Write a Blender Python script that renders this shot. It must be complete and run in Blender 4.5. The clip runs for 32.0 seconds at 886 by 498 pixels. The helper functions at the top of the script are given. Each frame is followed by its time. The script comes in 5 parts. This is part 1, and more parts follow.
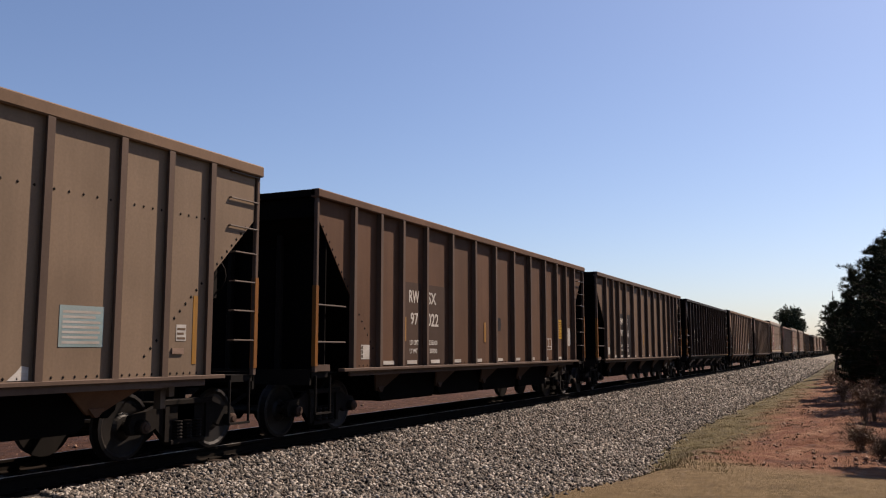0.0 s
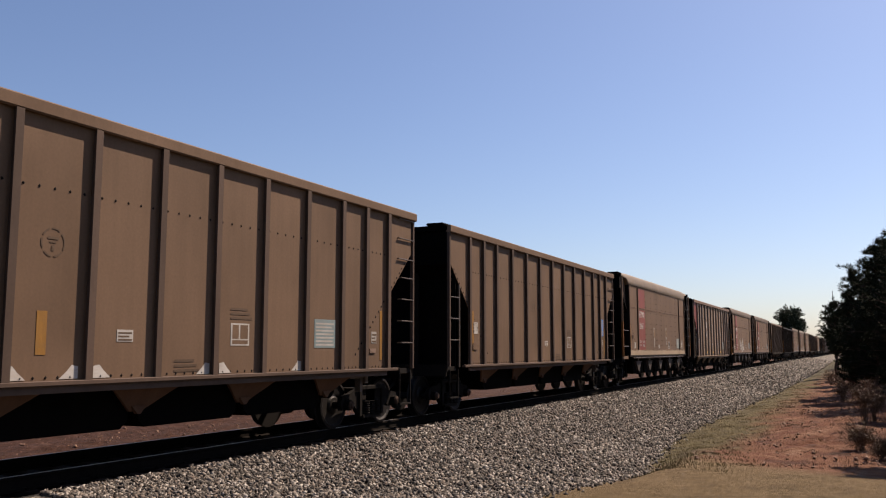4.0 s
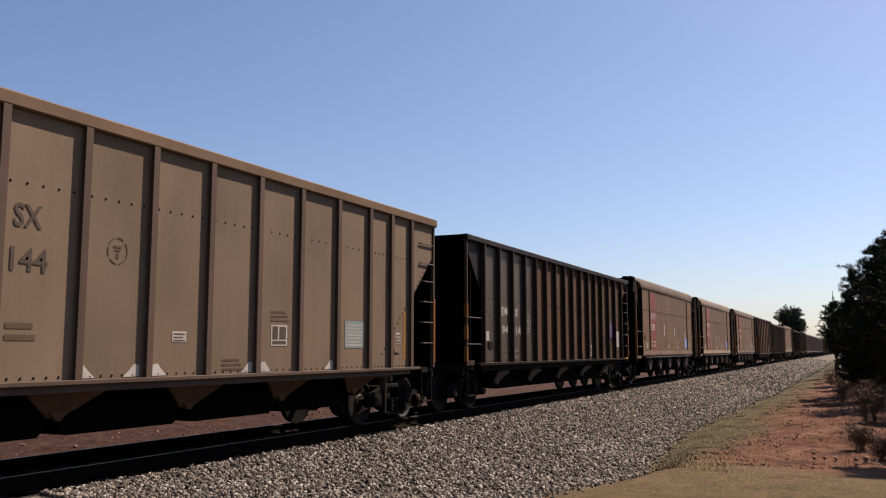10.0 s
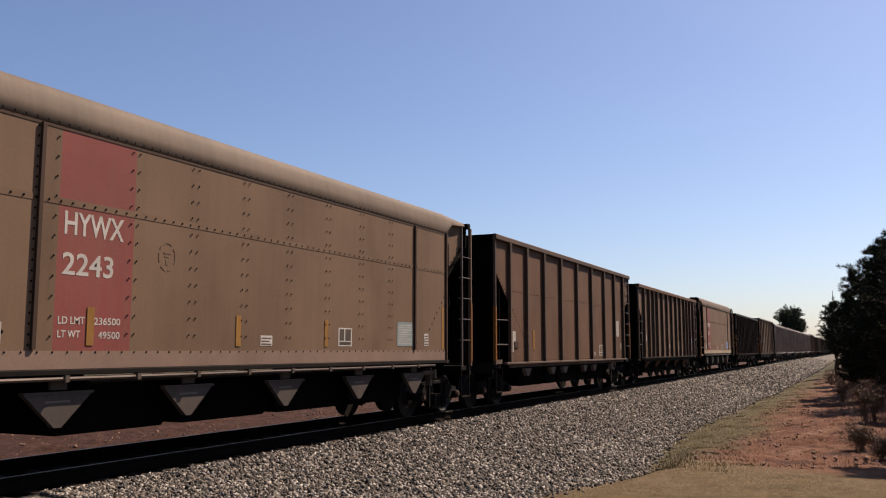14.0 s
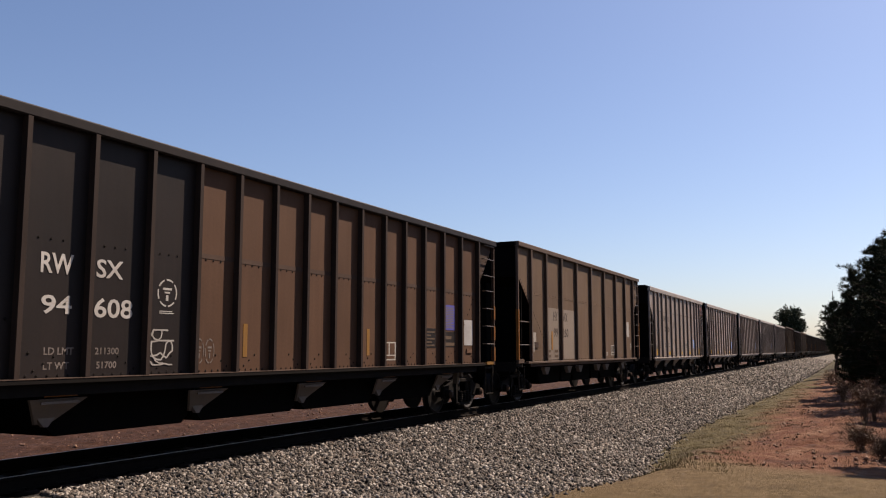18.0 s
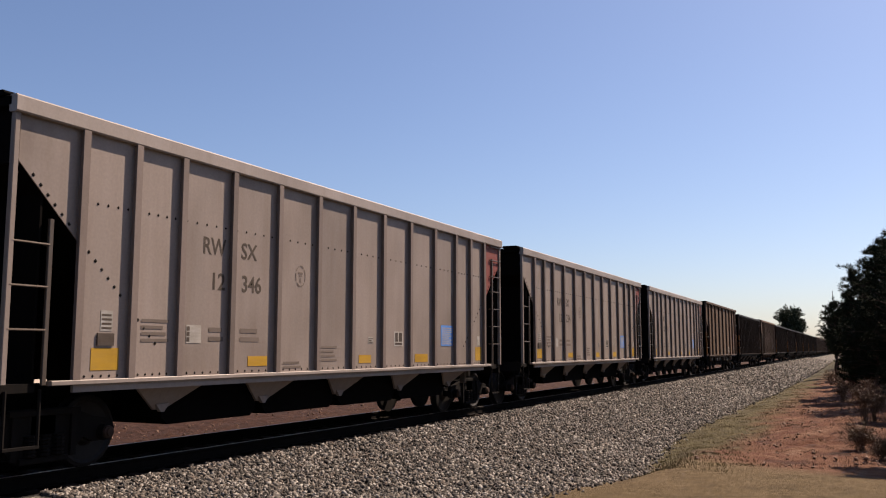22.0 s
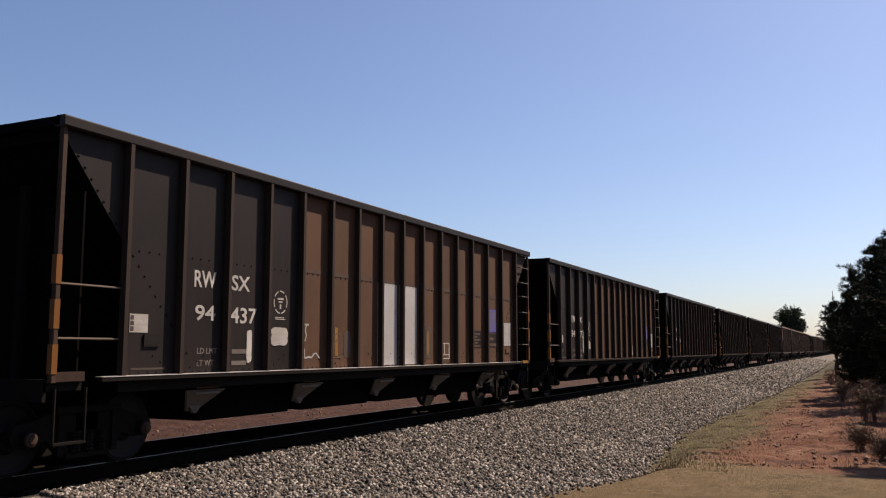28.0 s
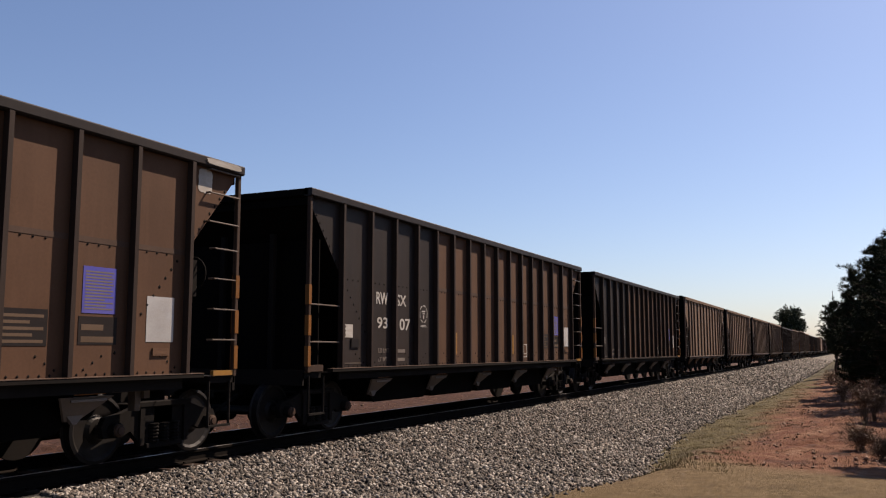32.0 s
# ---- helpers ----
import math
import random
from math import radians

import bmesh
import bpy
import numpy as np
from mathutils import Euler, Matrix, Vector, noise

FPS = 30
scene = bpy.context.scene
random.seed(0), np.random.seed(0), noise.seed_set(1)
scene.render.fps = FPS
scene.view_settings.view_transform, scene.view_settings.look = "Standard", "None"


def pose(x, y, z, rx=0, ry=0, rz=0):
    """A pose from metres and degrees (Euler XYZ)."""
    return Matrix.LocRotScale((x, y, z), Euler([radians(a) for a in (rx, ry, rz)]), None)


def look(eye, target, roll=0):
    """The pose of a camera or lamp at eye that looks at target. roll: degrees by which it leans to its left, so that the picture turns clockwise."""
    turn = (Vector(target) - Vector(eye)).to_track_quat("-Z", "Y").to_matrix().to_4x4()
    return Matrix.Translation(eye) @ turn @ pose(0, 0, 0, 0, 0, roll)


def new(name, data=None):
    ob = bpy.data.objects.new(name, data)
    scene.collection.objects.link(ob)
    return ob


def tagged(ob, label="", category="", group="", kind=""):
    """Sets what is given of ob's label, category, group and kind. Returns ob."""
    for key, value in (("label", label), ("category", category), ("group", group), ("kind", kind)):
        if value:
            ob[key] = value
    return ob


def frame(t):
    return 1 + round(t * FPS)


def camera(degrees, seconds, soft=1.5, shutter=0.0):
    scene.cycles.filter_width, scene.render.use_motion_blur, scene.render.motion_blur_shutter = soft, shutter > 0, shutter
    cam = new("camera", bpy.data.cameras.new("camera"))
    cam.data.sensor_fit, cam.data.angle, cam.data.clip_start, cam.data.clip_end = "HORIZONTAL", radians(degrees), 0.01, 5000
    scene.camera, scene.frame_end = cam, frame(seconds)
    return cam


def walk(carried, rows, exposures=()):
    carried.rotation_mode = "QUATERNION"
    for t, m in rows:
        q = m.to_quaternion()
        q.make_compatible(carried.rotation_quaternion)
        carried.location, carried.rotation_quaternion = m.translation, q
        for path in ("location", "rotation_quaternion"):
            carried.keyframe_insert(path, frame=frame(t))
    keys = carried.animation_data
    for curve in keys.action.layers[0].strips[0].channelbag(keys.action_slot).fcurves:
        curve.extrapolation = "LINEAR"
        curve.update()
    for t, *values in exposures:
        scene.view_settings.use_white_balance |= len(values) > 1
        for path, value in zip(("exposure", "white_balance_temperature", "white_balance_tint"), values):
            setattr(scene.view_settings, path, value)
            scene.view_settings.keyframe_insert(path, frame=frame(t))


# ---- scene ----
# ---- camera: a tripod beside the line, looking along the passing train ----
cam = camera(54.14, 32.0, soft=1.15)
EYE = pose(9.9, 0.0, 1.5, 96.62, 0, 25.45)
walk(cam, [(0.0, EYE), (32.0, EYE)], exposures=[(0.0, 0.9, 6900, 20), (32.0, 0.9, 6900, 20)])

# ---- world and sun ----
SUN_TO = Vector((1.0, 1.9, 2.5)).normalized()
world = bpy.data.worlds.new("world")
scene.world = world
world.use_nodes = True
wn = world.node_tree
sky = wn.nodes.new("ShaderNodeTexSky")
sky.sky_type, sky.sun_disc = "NISHITA", False
sky.sun_elevation = math.asin(SUN_TO.z)
sky.sun_rotation = math.atan2(SUN_TO.x, SUN_TO.y)
sky.air_density, sky.dust_density, sky.ozone_density = 0.95, 0.95, 5.6
bg = wn.nodes["Background"]
bg.inputs["Strength"].default_value = 0.068
wn.links.new(sky.outputs[0], bg.inputs["Color"])
sun = new("sun", bpy.data.lights.new("sun", "SUN"))
sun.data.energy, sun.data.angle, sun.data.color = 5.0, radians(0.53), (1.0, 0.885, 0.72)
sun.matrix_world = look(SUN_TO * 60, (0, 0, 0))


# ---- materials ----
def shader(name, rough=0.7, metal=0.0, spec=0.5):
    m = bpy.data.materials.new(name)
    m.use_nodes = True
    b = m.node_tree.nodes["Principled BSDF"]
    b.inputs["Roughness"].default_value = rough
    b.inputs["Metallic"].default_value = metal
    b.inputs["Specular IOR Level"].default_value = spec
    return m, m.node_tree, b


def noise_node(nt, scale, detail=4.0, stretch=(1, 1, 1), space="Object", rough=0.55, drift=None):
    co = nt.nodes.new("ShaderNodeTexCoord")
    mp = nt.nodes.new("ShaderNodeMapping")
    mp.inputs["Scale"].default_value = stretch
    if drift is None:
        nt.links.new(co.outputs[space], mp.inputs["Vector"])
    else:
        k = nt.nodes.new("ShaderNodeVectorMath")
        k.operation = "MULTIPLY_ADD"
        nt.links.new(drift.outputs["Random"], k.inputs[0])
        k.inputs[1].default_value = (31.0, 57.0, 43.0)
        nt.links.new(co.outputs[space], k.inputs[2])
        nt.links.new(k.outputs[0], mp.inputs["Vector"])
    n = nt.nodes.new("ShaderNodeTexNoise")
    n.inputs["Scale"].default_value, n.inputs["Detail"].default_value, n.inputs["Roughness"].default_value = scale, detail, rough
    nt.links.new(mp.outputs[0], n.inputs["Vector"])
    return n.outputs["Fac"]


def ramp(nt, fac, stops):
    r = nt.nodes.new("ShaderNodeValToRGB")
    r.color_ramp.elements[0].position, r.color_ramp.elements[0].color = stops[0][0], (*stops[0][1], 1)
    r.color_ramp.elements[1].position, r.color_ramp.elements[1].color = stops[-1][0], (*stops[-1][1], 1)
    for p, c in stops[1:-1]:
        r.color_ramp.elements.new(p).color = (*c, 1)
    nt.links.new(fac, r.inputs["Fac"])
    return r.outputs["Color"]


def mixed(nt, fac, a, b, mode="MIX"):
    x = nt.nodes.new("ShaderNodeMix")
    x.data_type, x.blend_type = "RGBA", mode
    for sock, v in ((x.inputs["Factor"], fac), (x.inputs["A"], a), (x.inputs["B"], b)):
        if hasattr(v, "is_linked"):
            nt.links.new(v, sock)
        elif isinstance(v, (int, float)):
            sock.default_value = v
        else:
            sock.default_value = (*v, 1)
    return x.outputs["Result"]


def bumped(nt, b, fac, strength=0.3, dist=0.02):
    k = nt.nodes.new("ShaderNodeBump")
    k.inputs["Strength"].default_value, k.inputs["Distance"].default_value = strength, dist
    nt.links.new(fac, k.inputs["Height"])
    nt.links.new(k.outputs[0], b.inputs["Normal"])


def paint(name, base, dust, rough=0.75, metal=0.0, amount=0.5, spec=0.14):
    """Weathered paint: cloudy wear, blotches of dust, downward streaks and fine grain, different on every piece."""
    m, nt, b = shader(name, rough, metal, spec)
    oi = nt.nodes.new("ShaderNodeObjectInfo")
    big = ramp(nt, noise_node(nt, 0.9, 5, drift=oi), [(0.32, (0, 0, 0)), (0.72, (1, 1, 1))])
    streak = ramp(nt, noise_node(nt, 1.0, 4, (1.5, 7.0, 0.45), drift=oi), [(0.42, (0, 0, 0)), (0.68, (1, 1, 1))])
    cloud = ramp(nt, noise_node(nt, 0.7, 3, (1.0, 1.0, 0.6), drift=oi), [(0.28, (0.80, 0.79, 0.78)), (0.5, (1.0, 1.0, 1.0)), (0.74, (1.13, 1.13, 1.14))])
    fine = ramp(nt, noise_node(nt, 26.0, 6), [(0.3, (0.92, 0.92, 0.92)), (0.7, (1.05, 1.05, 1.05))])
    c = mixed(nt, big, base, tuple(a + (d - a) * amount for a, d in zip(base, dust)))
    k = nt.nodes.new("ShaderNodeMath")
    k.operation = "MULTIPLY"
    k.inputs[1].default_value = 0.55 * amount + 0.12
    nt.links.new(streak, k.inputs[0])
    c = mixed(nt, k.outputs[0], c, dust)
    c = mixed(nt, 1.0, c, cloud, "MULTIPLY")
    vary = ramp(nt, oi.outputs["Random"], [(0.0, (0.93, 0.93, 0.93)), (1.0, (1.06, 1.05, 1.04))])
    c = mixed(nt, 1.0, c, fine, "MULTIPLY")
    c = mixed(nt, 1.0, c, vary, "MULTIPLY")
    nt.links.new(c, b.inputs["Base Color"])
    bumped(nt, b, noise_node(nt, 2.2, 3), 0.12, 0.03)
    return m


BROWN = paint("brown_paint", (0.0849, 0.0437, 0.0256), (0.1191, 0.0652, 0.0391))
TAN = paint("tan_dusty_paint", (0.1111, 0.0693, 0.043), (0.1447, 0.0902, 0.0565))
BUFF = paint("buff_dusty_paint", (0.1669, 0.113, 0.0842), (0.1985, 0.1346, 0.101))
PATCHGREY = paint("grey_repaint", (0.1918, 0.1581, 0.1279), (0.1682, 0.1312, 0.101))
HTAN = paint("riveted_side_paint", (0.120, 0.0755, 0.0490), (0.1540, 0.0970, 0.0630))
OLIVE = paint("olive_grey_paint", (0.1649, 0.1198, 0.0795), (0.1952, 0.138, 0.0909))
UMBER = paint("umber_paint", (0.0929, 0.058, 0.037), (0.1178, 0.0727, 0.0471))
KRIB = paint("worn_rib_paint", (0.058, 0.035, 0.0256), (0.0781, 0.0478, 0.0337), spec=0.14)
OCHRE = paint("ochre_dusty_paint", (0.066, 0.033, 0.0185), (0.092, 0.048, 0.0275))
GREY = paint("bare_aluminium", (0.2408, 0.2001, 0.1754), (0.186, 0.1417, 0.1151), 0.55, 0.1, 0.35)
GREYMARK = paint("worn_grey_lettering", (0.1346, 0.1076, 0.0909), (0.1413, 0.1076, 0.0875))
# coal soot, blackened further to hold the shade of the car ends
SOOTSHADE = paint("sooted_shade_black_end", (0.0026, 0.0022, 0.002), (0.0052, 0.0038, 0.0031), 0.9, spec=0.04)
BLACK = paint("black_paint", (0.0094, 0.008, 0.0077), (0.0236, 0.0168, 0.0135), 0.5, 0.0, 0.35, 0.12)
CHAR = paint("charcoal_paint", (0.0145, 0.0118, 0.0112), (0.0250, 0.0178, 0.0150), 0.55, 0.0, 0.4, 0.10)
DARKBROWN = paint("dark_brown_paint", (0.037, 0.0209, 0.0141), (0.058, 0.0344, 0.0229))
RIBBROWN = paint("grimy_rib_paint", (0.0691, 0.046, 0.0345), (0.093, 0.0611, 0.0452), spec=0.14)
MARKORANGE = paint("orange_notice_paint", (0.2423, 0.1178, 0.0236), (0.175, 0.0976, 0.0404), 0.5)
GRIME = paint("grimy_underframe", (0.0062, 0.0054, 0.0049), (0.0123, 0.0092, 0.0073), 0.85, spec=0.08)
# soot plus the under-car shade, both put into this near-black
HOPPERDARK = paint("sooty_shade_dark_hopper", (0.0023, 0.0021, 0.0019), (0.0047, 0.0035, 0.0029), 0.9, spec=0.03)
RED = paint("faded_red_paint", (0.185, 0.0458, 0.0391), (0.1548, 0.0673, 0.0505), 0.6, 0.0, 0.45)
CREAM = paint("cream_paint", (0.323, 0.2591, 0.185), (0.2221, 0.1581, 0.1043))
WHITE = paint("white_paint", (0.3769, 0.3634, 0.3365), (0.2423, 0.2086, 0.175), amount=0.7)
LETTERWHITE = paint("white_lettering", (0.400, 0.385, 0.360), (0.290, 0.252, 0.208))
LETTERDARK = paint("dark_lettering", (0.0505, 0.0391, 0.0323), (0.0875, 0.0673, 0.0505))
LETTERFAINT = paint("faint_lettering", (0.0807, 0.0526, 0.035), (0.101, 0.0673, 0.0437))
LETTERGREY = paint("grey_lettering", (0.1413, 0.1211, 0.1076), (0.1346, 0.1043, 0.0842))
RAILTOP = paint("wheel_polished_steel", (0.2302, 0.2125, 0.2037), (0.1063, 0.0885, 0.0797), 0.4, 0.5)
ORANGE = paint("orange_reflector", (0.1817, 0.0706, 0.0135), (0.1076, 0.0505, 0.0202), 0.5)
YELLOW = paint("yellow_sign_paint", (0.4038, 0.2288, 0.0168), (0.2827, 0.175, 0.0538), 0.45)
BLUE = paint("pale_blue_placard", (0.069, 0.2127, 0.575), (0.138, 0.253, 0.437), 0.5, 0.0, 0.3)
ROYAL = paint("violet_blue_placard", (0.0664, 0.0664, 0.3188), (0.0974, 0.0885, 0.2479), 0.5)
TEAL = paint("teal_placard", (0.148, 0.2154, 0.2221), (0.1885, 0.1885, 0.1682), 0.5)
STEEL = paint("worn_steel", (0.101, 0.0842, 0.0706), (0.0875, 0.0572, 0.0404), 0.45, 0.4)
WHEELSTEEL = paint("rusty_wheel", (0.0055, 0.0046, 0.0042), (0.014, 0.0105, 0.0088), 0.55, 0.1, spec=0.2)
SILVER = paint("unpainted_panel", (0.4441, 0.4307, 0.4172), (0.3499, 0.323, 0.2893), 0.4, 0.25, 0.3)
RUST = paint("rusted_rail", (0.0046, 0.0035, 0.0027), (0.01, 0.0069, 0.005), 0.9, spec=0.06)
SANDTAN = paint("sand_tan_dusty_paint", (0.1328, 0.0938, 0.0637), (0.1638, 0.1151, 0.078))
RUSSET = paint("russet_dusty_paint", (0.0938, 0.0584, 0.0354), (0.1283, 0.0823, 0.0514))
REDBLACK = paint("rusty_black_paint", (0.0172, 0.0129, 0.0113), (0.0299, 0.0207, 0.017), 0.6, 0.0, 0.4, 0.12)
# grimy rib aluminium, toned down for the shade on the rib sides
RIBGREY = paint("aluminium_rib_grime_and_shade", (0.1638, 0.1302, 0.1151), (0.1771, 0.1372, 0.1151), 0.6, 0.1)
RIBBLACK = paint("sooty_brown_rib_paint", (0.0255, 0.0172, 0.0140), (0.0380, 0.0255, 0.0200), 0.7, spec=0.10)
# bare aluminium made paler, the sun's glint put into the colour
BRIGHTCHORD = paint("aluminium_with_painted_glint", (0.270, 0.232, 0.208), (0.205, 0.165, 0.140), 0.55, 0.1, 0.4, 0.3)
CHUTESOOT = paint("sooty_smooth_chute_plate", (0.056, 0.046, 0.041), (0.082, 0.064, 0.053), 0.6, 0.1)
CHUTEDARK = paint("sooty_chute_plate", (0.115, 0.098, 0.086), (0.150, 0.118, 0.098), 0.6, 0.1)
CURBTAN = paint("worn_curb_paint", (0.086, 0.061, 0.043), (0.120, 0.088, 0.063), 0.7, 0.0, 0.6, 0.15)
CURBCREAM = paint("pale_worn_curb_paint", (0.125, 0.092, 0.065), (0.180, 0.140, 0.098), 0.65, 0.0, 0.6, 0.18)
WOOD = paint("creosoted_timber", (0.0129, 0.0088, 0.007), (0.0439, 0.0263, 0.0187), 0.9, spec=0.1)


def position_mask(nt, axis, lo, hi, wobble=0.0, scale=0.8, slant=0.0):
    """0 below lo, 1 above hi along a world axis, with an uneven edge."""
    co = nt.nodes.new("ShaderNodeTexCoord")
    s = nt.nodes.new("ShaderNodeSeparateXYZ")
    nt.links.new(co.outputs["Object"], s.inputs[0])
    v = s.outputs[axis]
    if slant:
        q = nt.nodes.new("ShaderNodeMath")
        q.operation = "MULTIPLY_ADD"
        nt.links.new(s.outputs["X"], q.inputs[0])
        q.inputs[1].default_value = slant
        nt.links.new(v, q.inputs[2])
        v = q.outputs[0]
    if wobble:
        n = noise_node(nt, scale, 5)
        k = nt.nodes.new("ShaderNodeMath")
        k.operation = "MULTIPLY_ADD"
        nt.links.new(n, k.inputs[0])
        k.inputs[1].default_value, k.inputs[2].default_value = 2 * wobble, -wobble
        a = nt.nodes.new("ShaderNodeMath")
        nt.links.new(v, a.inputs[0])
        nt.links.new(k.outputs[0], a.inputs[1])
        v = a.outputs[0]
    r = nt.nodes.new("ShaderNodeMapRange")
    r.inputs["From Min"].default_value, r.inputs["From Max"].default_value = lo, hi
    nt.links.new(v, r.inputs["Value"])
    return r.outputs["Result"]


def times(nt, a, b):
    k = nt.nodes.new("ShaderNodeMath")
    k.operation = "MULTIPLY"
    nt.links.new(a, k.inputs[0])
    nt.links.new(b, k.inputs[1])
    return k.outputs[0]


def stone_material():
    m, nt, b = shader("ballast_stone", 0.85, 0.0, 0.3)
    g = nt.nodes.new("ShaderNodeNewGeometry")
    c = ramp(nt, g.outputs["Random Per Island"], [(0.0, (0.0081, 0.007, 0.0064)), (0.25, (0.0307, 0.0262, 0.0215)), (0.5, (0.0842, 0.0727, 0.0616)), (0.66, (0.1023, 0.0767, 0.0587)), (0.82, (0.1893, 0.1644, 0.1405)), (1.0, (0.3014, 0.2736, 0.2405))])
    f = ramp(nt, noise_node(nt, 45.0, 4), [(0.3, (0.75, 0.75, 0.75)), (0.7, (1.15, 1.15, 1.15))])
    nt.links.new(mixed(nt, 1.0, c, f, "MULTIPLY"), b.inputs["Base Color"])
    return m


def gravel_material():
    m, nt, b = shader("gravel_bed", 0.9, 0.0, 0.25)
    co = nt.nodes.new("ShaderNodeTexCoord")
    v = nt.nodes.new("ShaderNodeTexVoronoi")
    v.inputs["Scale"].default_value = 17.0
    nt.links.new(co.outputs["Object"], v.inputs["Vector"])
    sep = nt.nodes.new("ShaderNodeSeparateColor")
    nt.links.new(v.outputs["Color"], sep.inputs[0])
    c = ramp(nt, sep.outputs[0], [(0.0, (0.0134, 0.0115, 0.0096)), (0.35, (0.0581, 0.0509, 0.0427)), (0.7, (0.1214, 0.1075, 0.0893)), (1.0, (0.2216, 0.2006, 0.1718))])
    big = ramp(nt, noise_node(nt, 0.6, 4), [(0.3, (0.85, 0.82, 0.80)), (0.7, (1.08, 1.06, 1.04))])
    c = mixed(nt, 1.0, c, big, "MULTIPLY")
    # coal-fouled bed between the rails; beside them the train's shadow is painted in
    foul_and_shade = times(nt, position_mask(nt, "X", 1.74, 1.6, 0.09, 3.0), position_mask(nt, "X", -1.6, -1.3, 0.12, 3.0))
    c = mixed(nt, foul_and_shade, c, (0.0096, 0.0072, 0.0057))
    nt.links.new(c, b.inputs["Base Color"])
    bumped(nt, b, v.outputs["Distance"], 1.0, 0.05)
    return m


def ground_material():
    m, nt, b = shader("earth_and_grass", 0.95, 0.0, 0.15)
    clay = ramp(nt, noise_node(nt, 1.3, 8, rough=0.65), [(0.3, (0.0369, 0.0167, 0.0097)), (0.46, (0.1037, 0.0414, 0.0216)), (0.58, (0.1334, 0.0607, 0.0332)), (0.72, (0.1879, 0.1159, 0.0760))])
    straw = ramp(nt, noise_node(nt, 2.2, 8, rough=0.7), [(0.28, (0.0707, 0.0473, 0.0218)), (0.5, (0.1181, 0.0807, 0.0382)), (0.72, (0.1464, 0.1013, 0.0531))])
    green = ramp(nt, noise_node(nt, 3.1, 7, rough=0.7), [(0.3, (0.0155, 0.0124, 0.006)), (0.45, (0.0507, 0.0377, 0.0155)), (0.58, (0.0815, 0.0653, 0.0241)), (0.74, (0.1374, 0.0944, 0.0515))])
    field = ramp(nt, noise_node(nt, 0.05, 6), [(0.35, (0.036, 0.0312, 0.0153)), (0.65, (0.06, 0.048, 0.024))])
    c = mixed(nt, position_mask(nt, "X", 6.8, 7.9, 1.7, 0.7), green, clay)
    fore = position_mask(nt, "Y", 18.2, 16.9, 1.0, 1.1, 0.34)
    c = mixed(nt, times(nt, fore, position_mask(nt, "X", 5.2, 6.6, 0.6)), c, straw)
    c = mixed(nt, position_mask(nt, "Y", 60, 110, 6.0, 0.2), c, field)
    c = mixed(nt, position_mask(nt, "X", 11.5, 15.0, 1.5, 0.4), c, field)
    dirt = ramp(nt, noise_node(nt, 3.2, 9, rough=0.75), [(0.34, (0.0117, 0.0047, 0.0031)), (0.46, (0.0333, 0.0137, 0.0078)), (0.57, (0.0509, 0.0212, 0.0121)), (0.70, (0.1057, 0.0666, 0.045))])
    c = mixed(nt, position_mask(nt, "X", -1.3, -1.9, 0.3), c, dirt)
    c = mixed(nt, position_mask(nt, "X", -14, -24, 4.0, 0.2), c, field)
    nt.links.new(c, b.inputs["Base Color"])
    bumped(nt, b, noise_node(nt, 7.0, 10, rough=0.75), 1.0, 0.10)
    return m


def leaf_material(name, dark, light, rough=0.6, spec=0.25):
    m, nt, b = shader(name, rough, 0.0, spec)
    g = nt.nodes.new("ShaderNodeNewGeometry")
    nt.links.new(ramp(nt, g.outputs["Random Per Island"], [(0.0, dark), (1.0, light)]), b.inputs["Base Color"])
    return m


STONE, GRAVEL, GROUND = stone_material(), gravel_material(), ground_material()
NEEDLE = leaf_material("pine_needles", (0.0076, 0.0106, 0.0053), (0.0198, 0.0251, 0.0114), 0.9, 0.08)
LEAF = leaf_material("evergreen_leaves", (0.0137, 0.0198, 0.0091), (0.0342, 0.0441, 0.0182))
BARK = paint("pine_bark", (0.0439, 0.0293, 0.0211), (0.0702, 0.0497, 0.038), 0.9)
CLOD = leaf_material("clay_clods", (0.0816, 0.0384, 0.0216), (0.1728, 0.0959, 0.06))
TWIG = leaf_material("dry_twigs", (0.072, 0.0384, 0.0202), (0.144, 0.084, 0.0456))
BLADE = leaf_material("dry_grass_blades", (0.1151, 0.0792, 0.0384), (0.1728, 0.1223, 0.0624))
TUFT = leaf_material("green_grass_blades", (0.0816, 0.0648, 0.0216), (0.1583, 0.12, 0.0528))


# ---- mesh tools ----
def mesh_of(name, verts, faces, smooth=False):
    me = bpy.data.meshes.new(name)
    me.from_pydata([tuple(v) for v in verts], [], faces)
    me.update()
    if smooth:
        me.polygons.foreach_set("use_smooth", [True] * len(me.polygons))
    return me


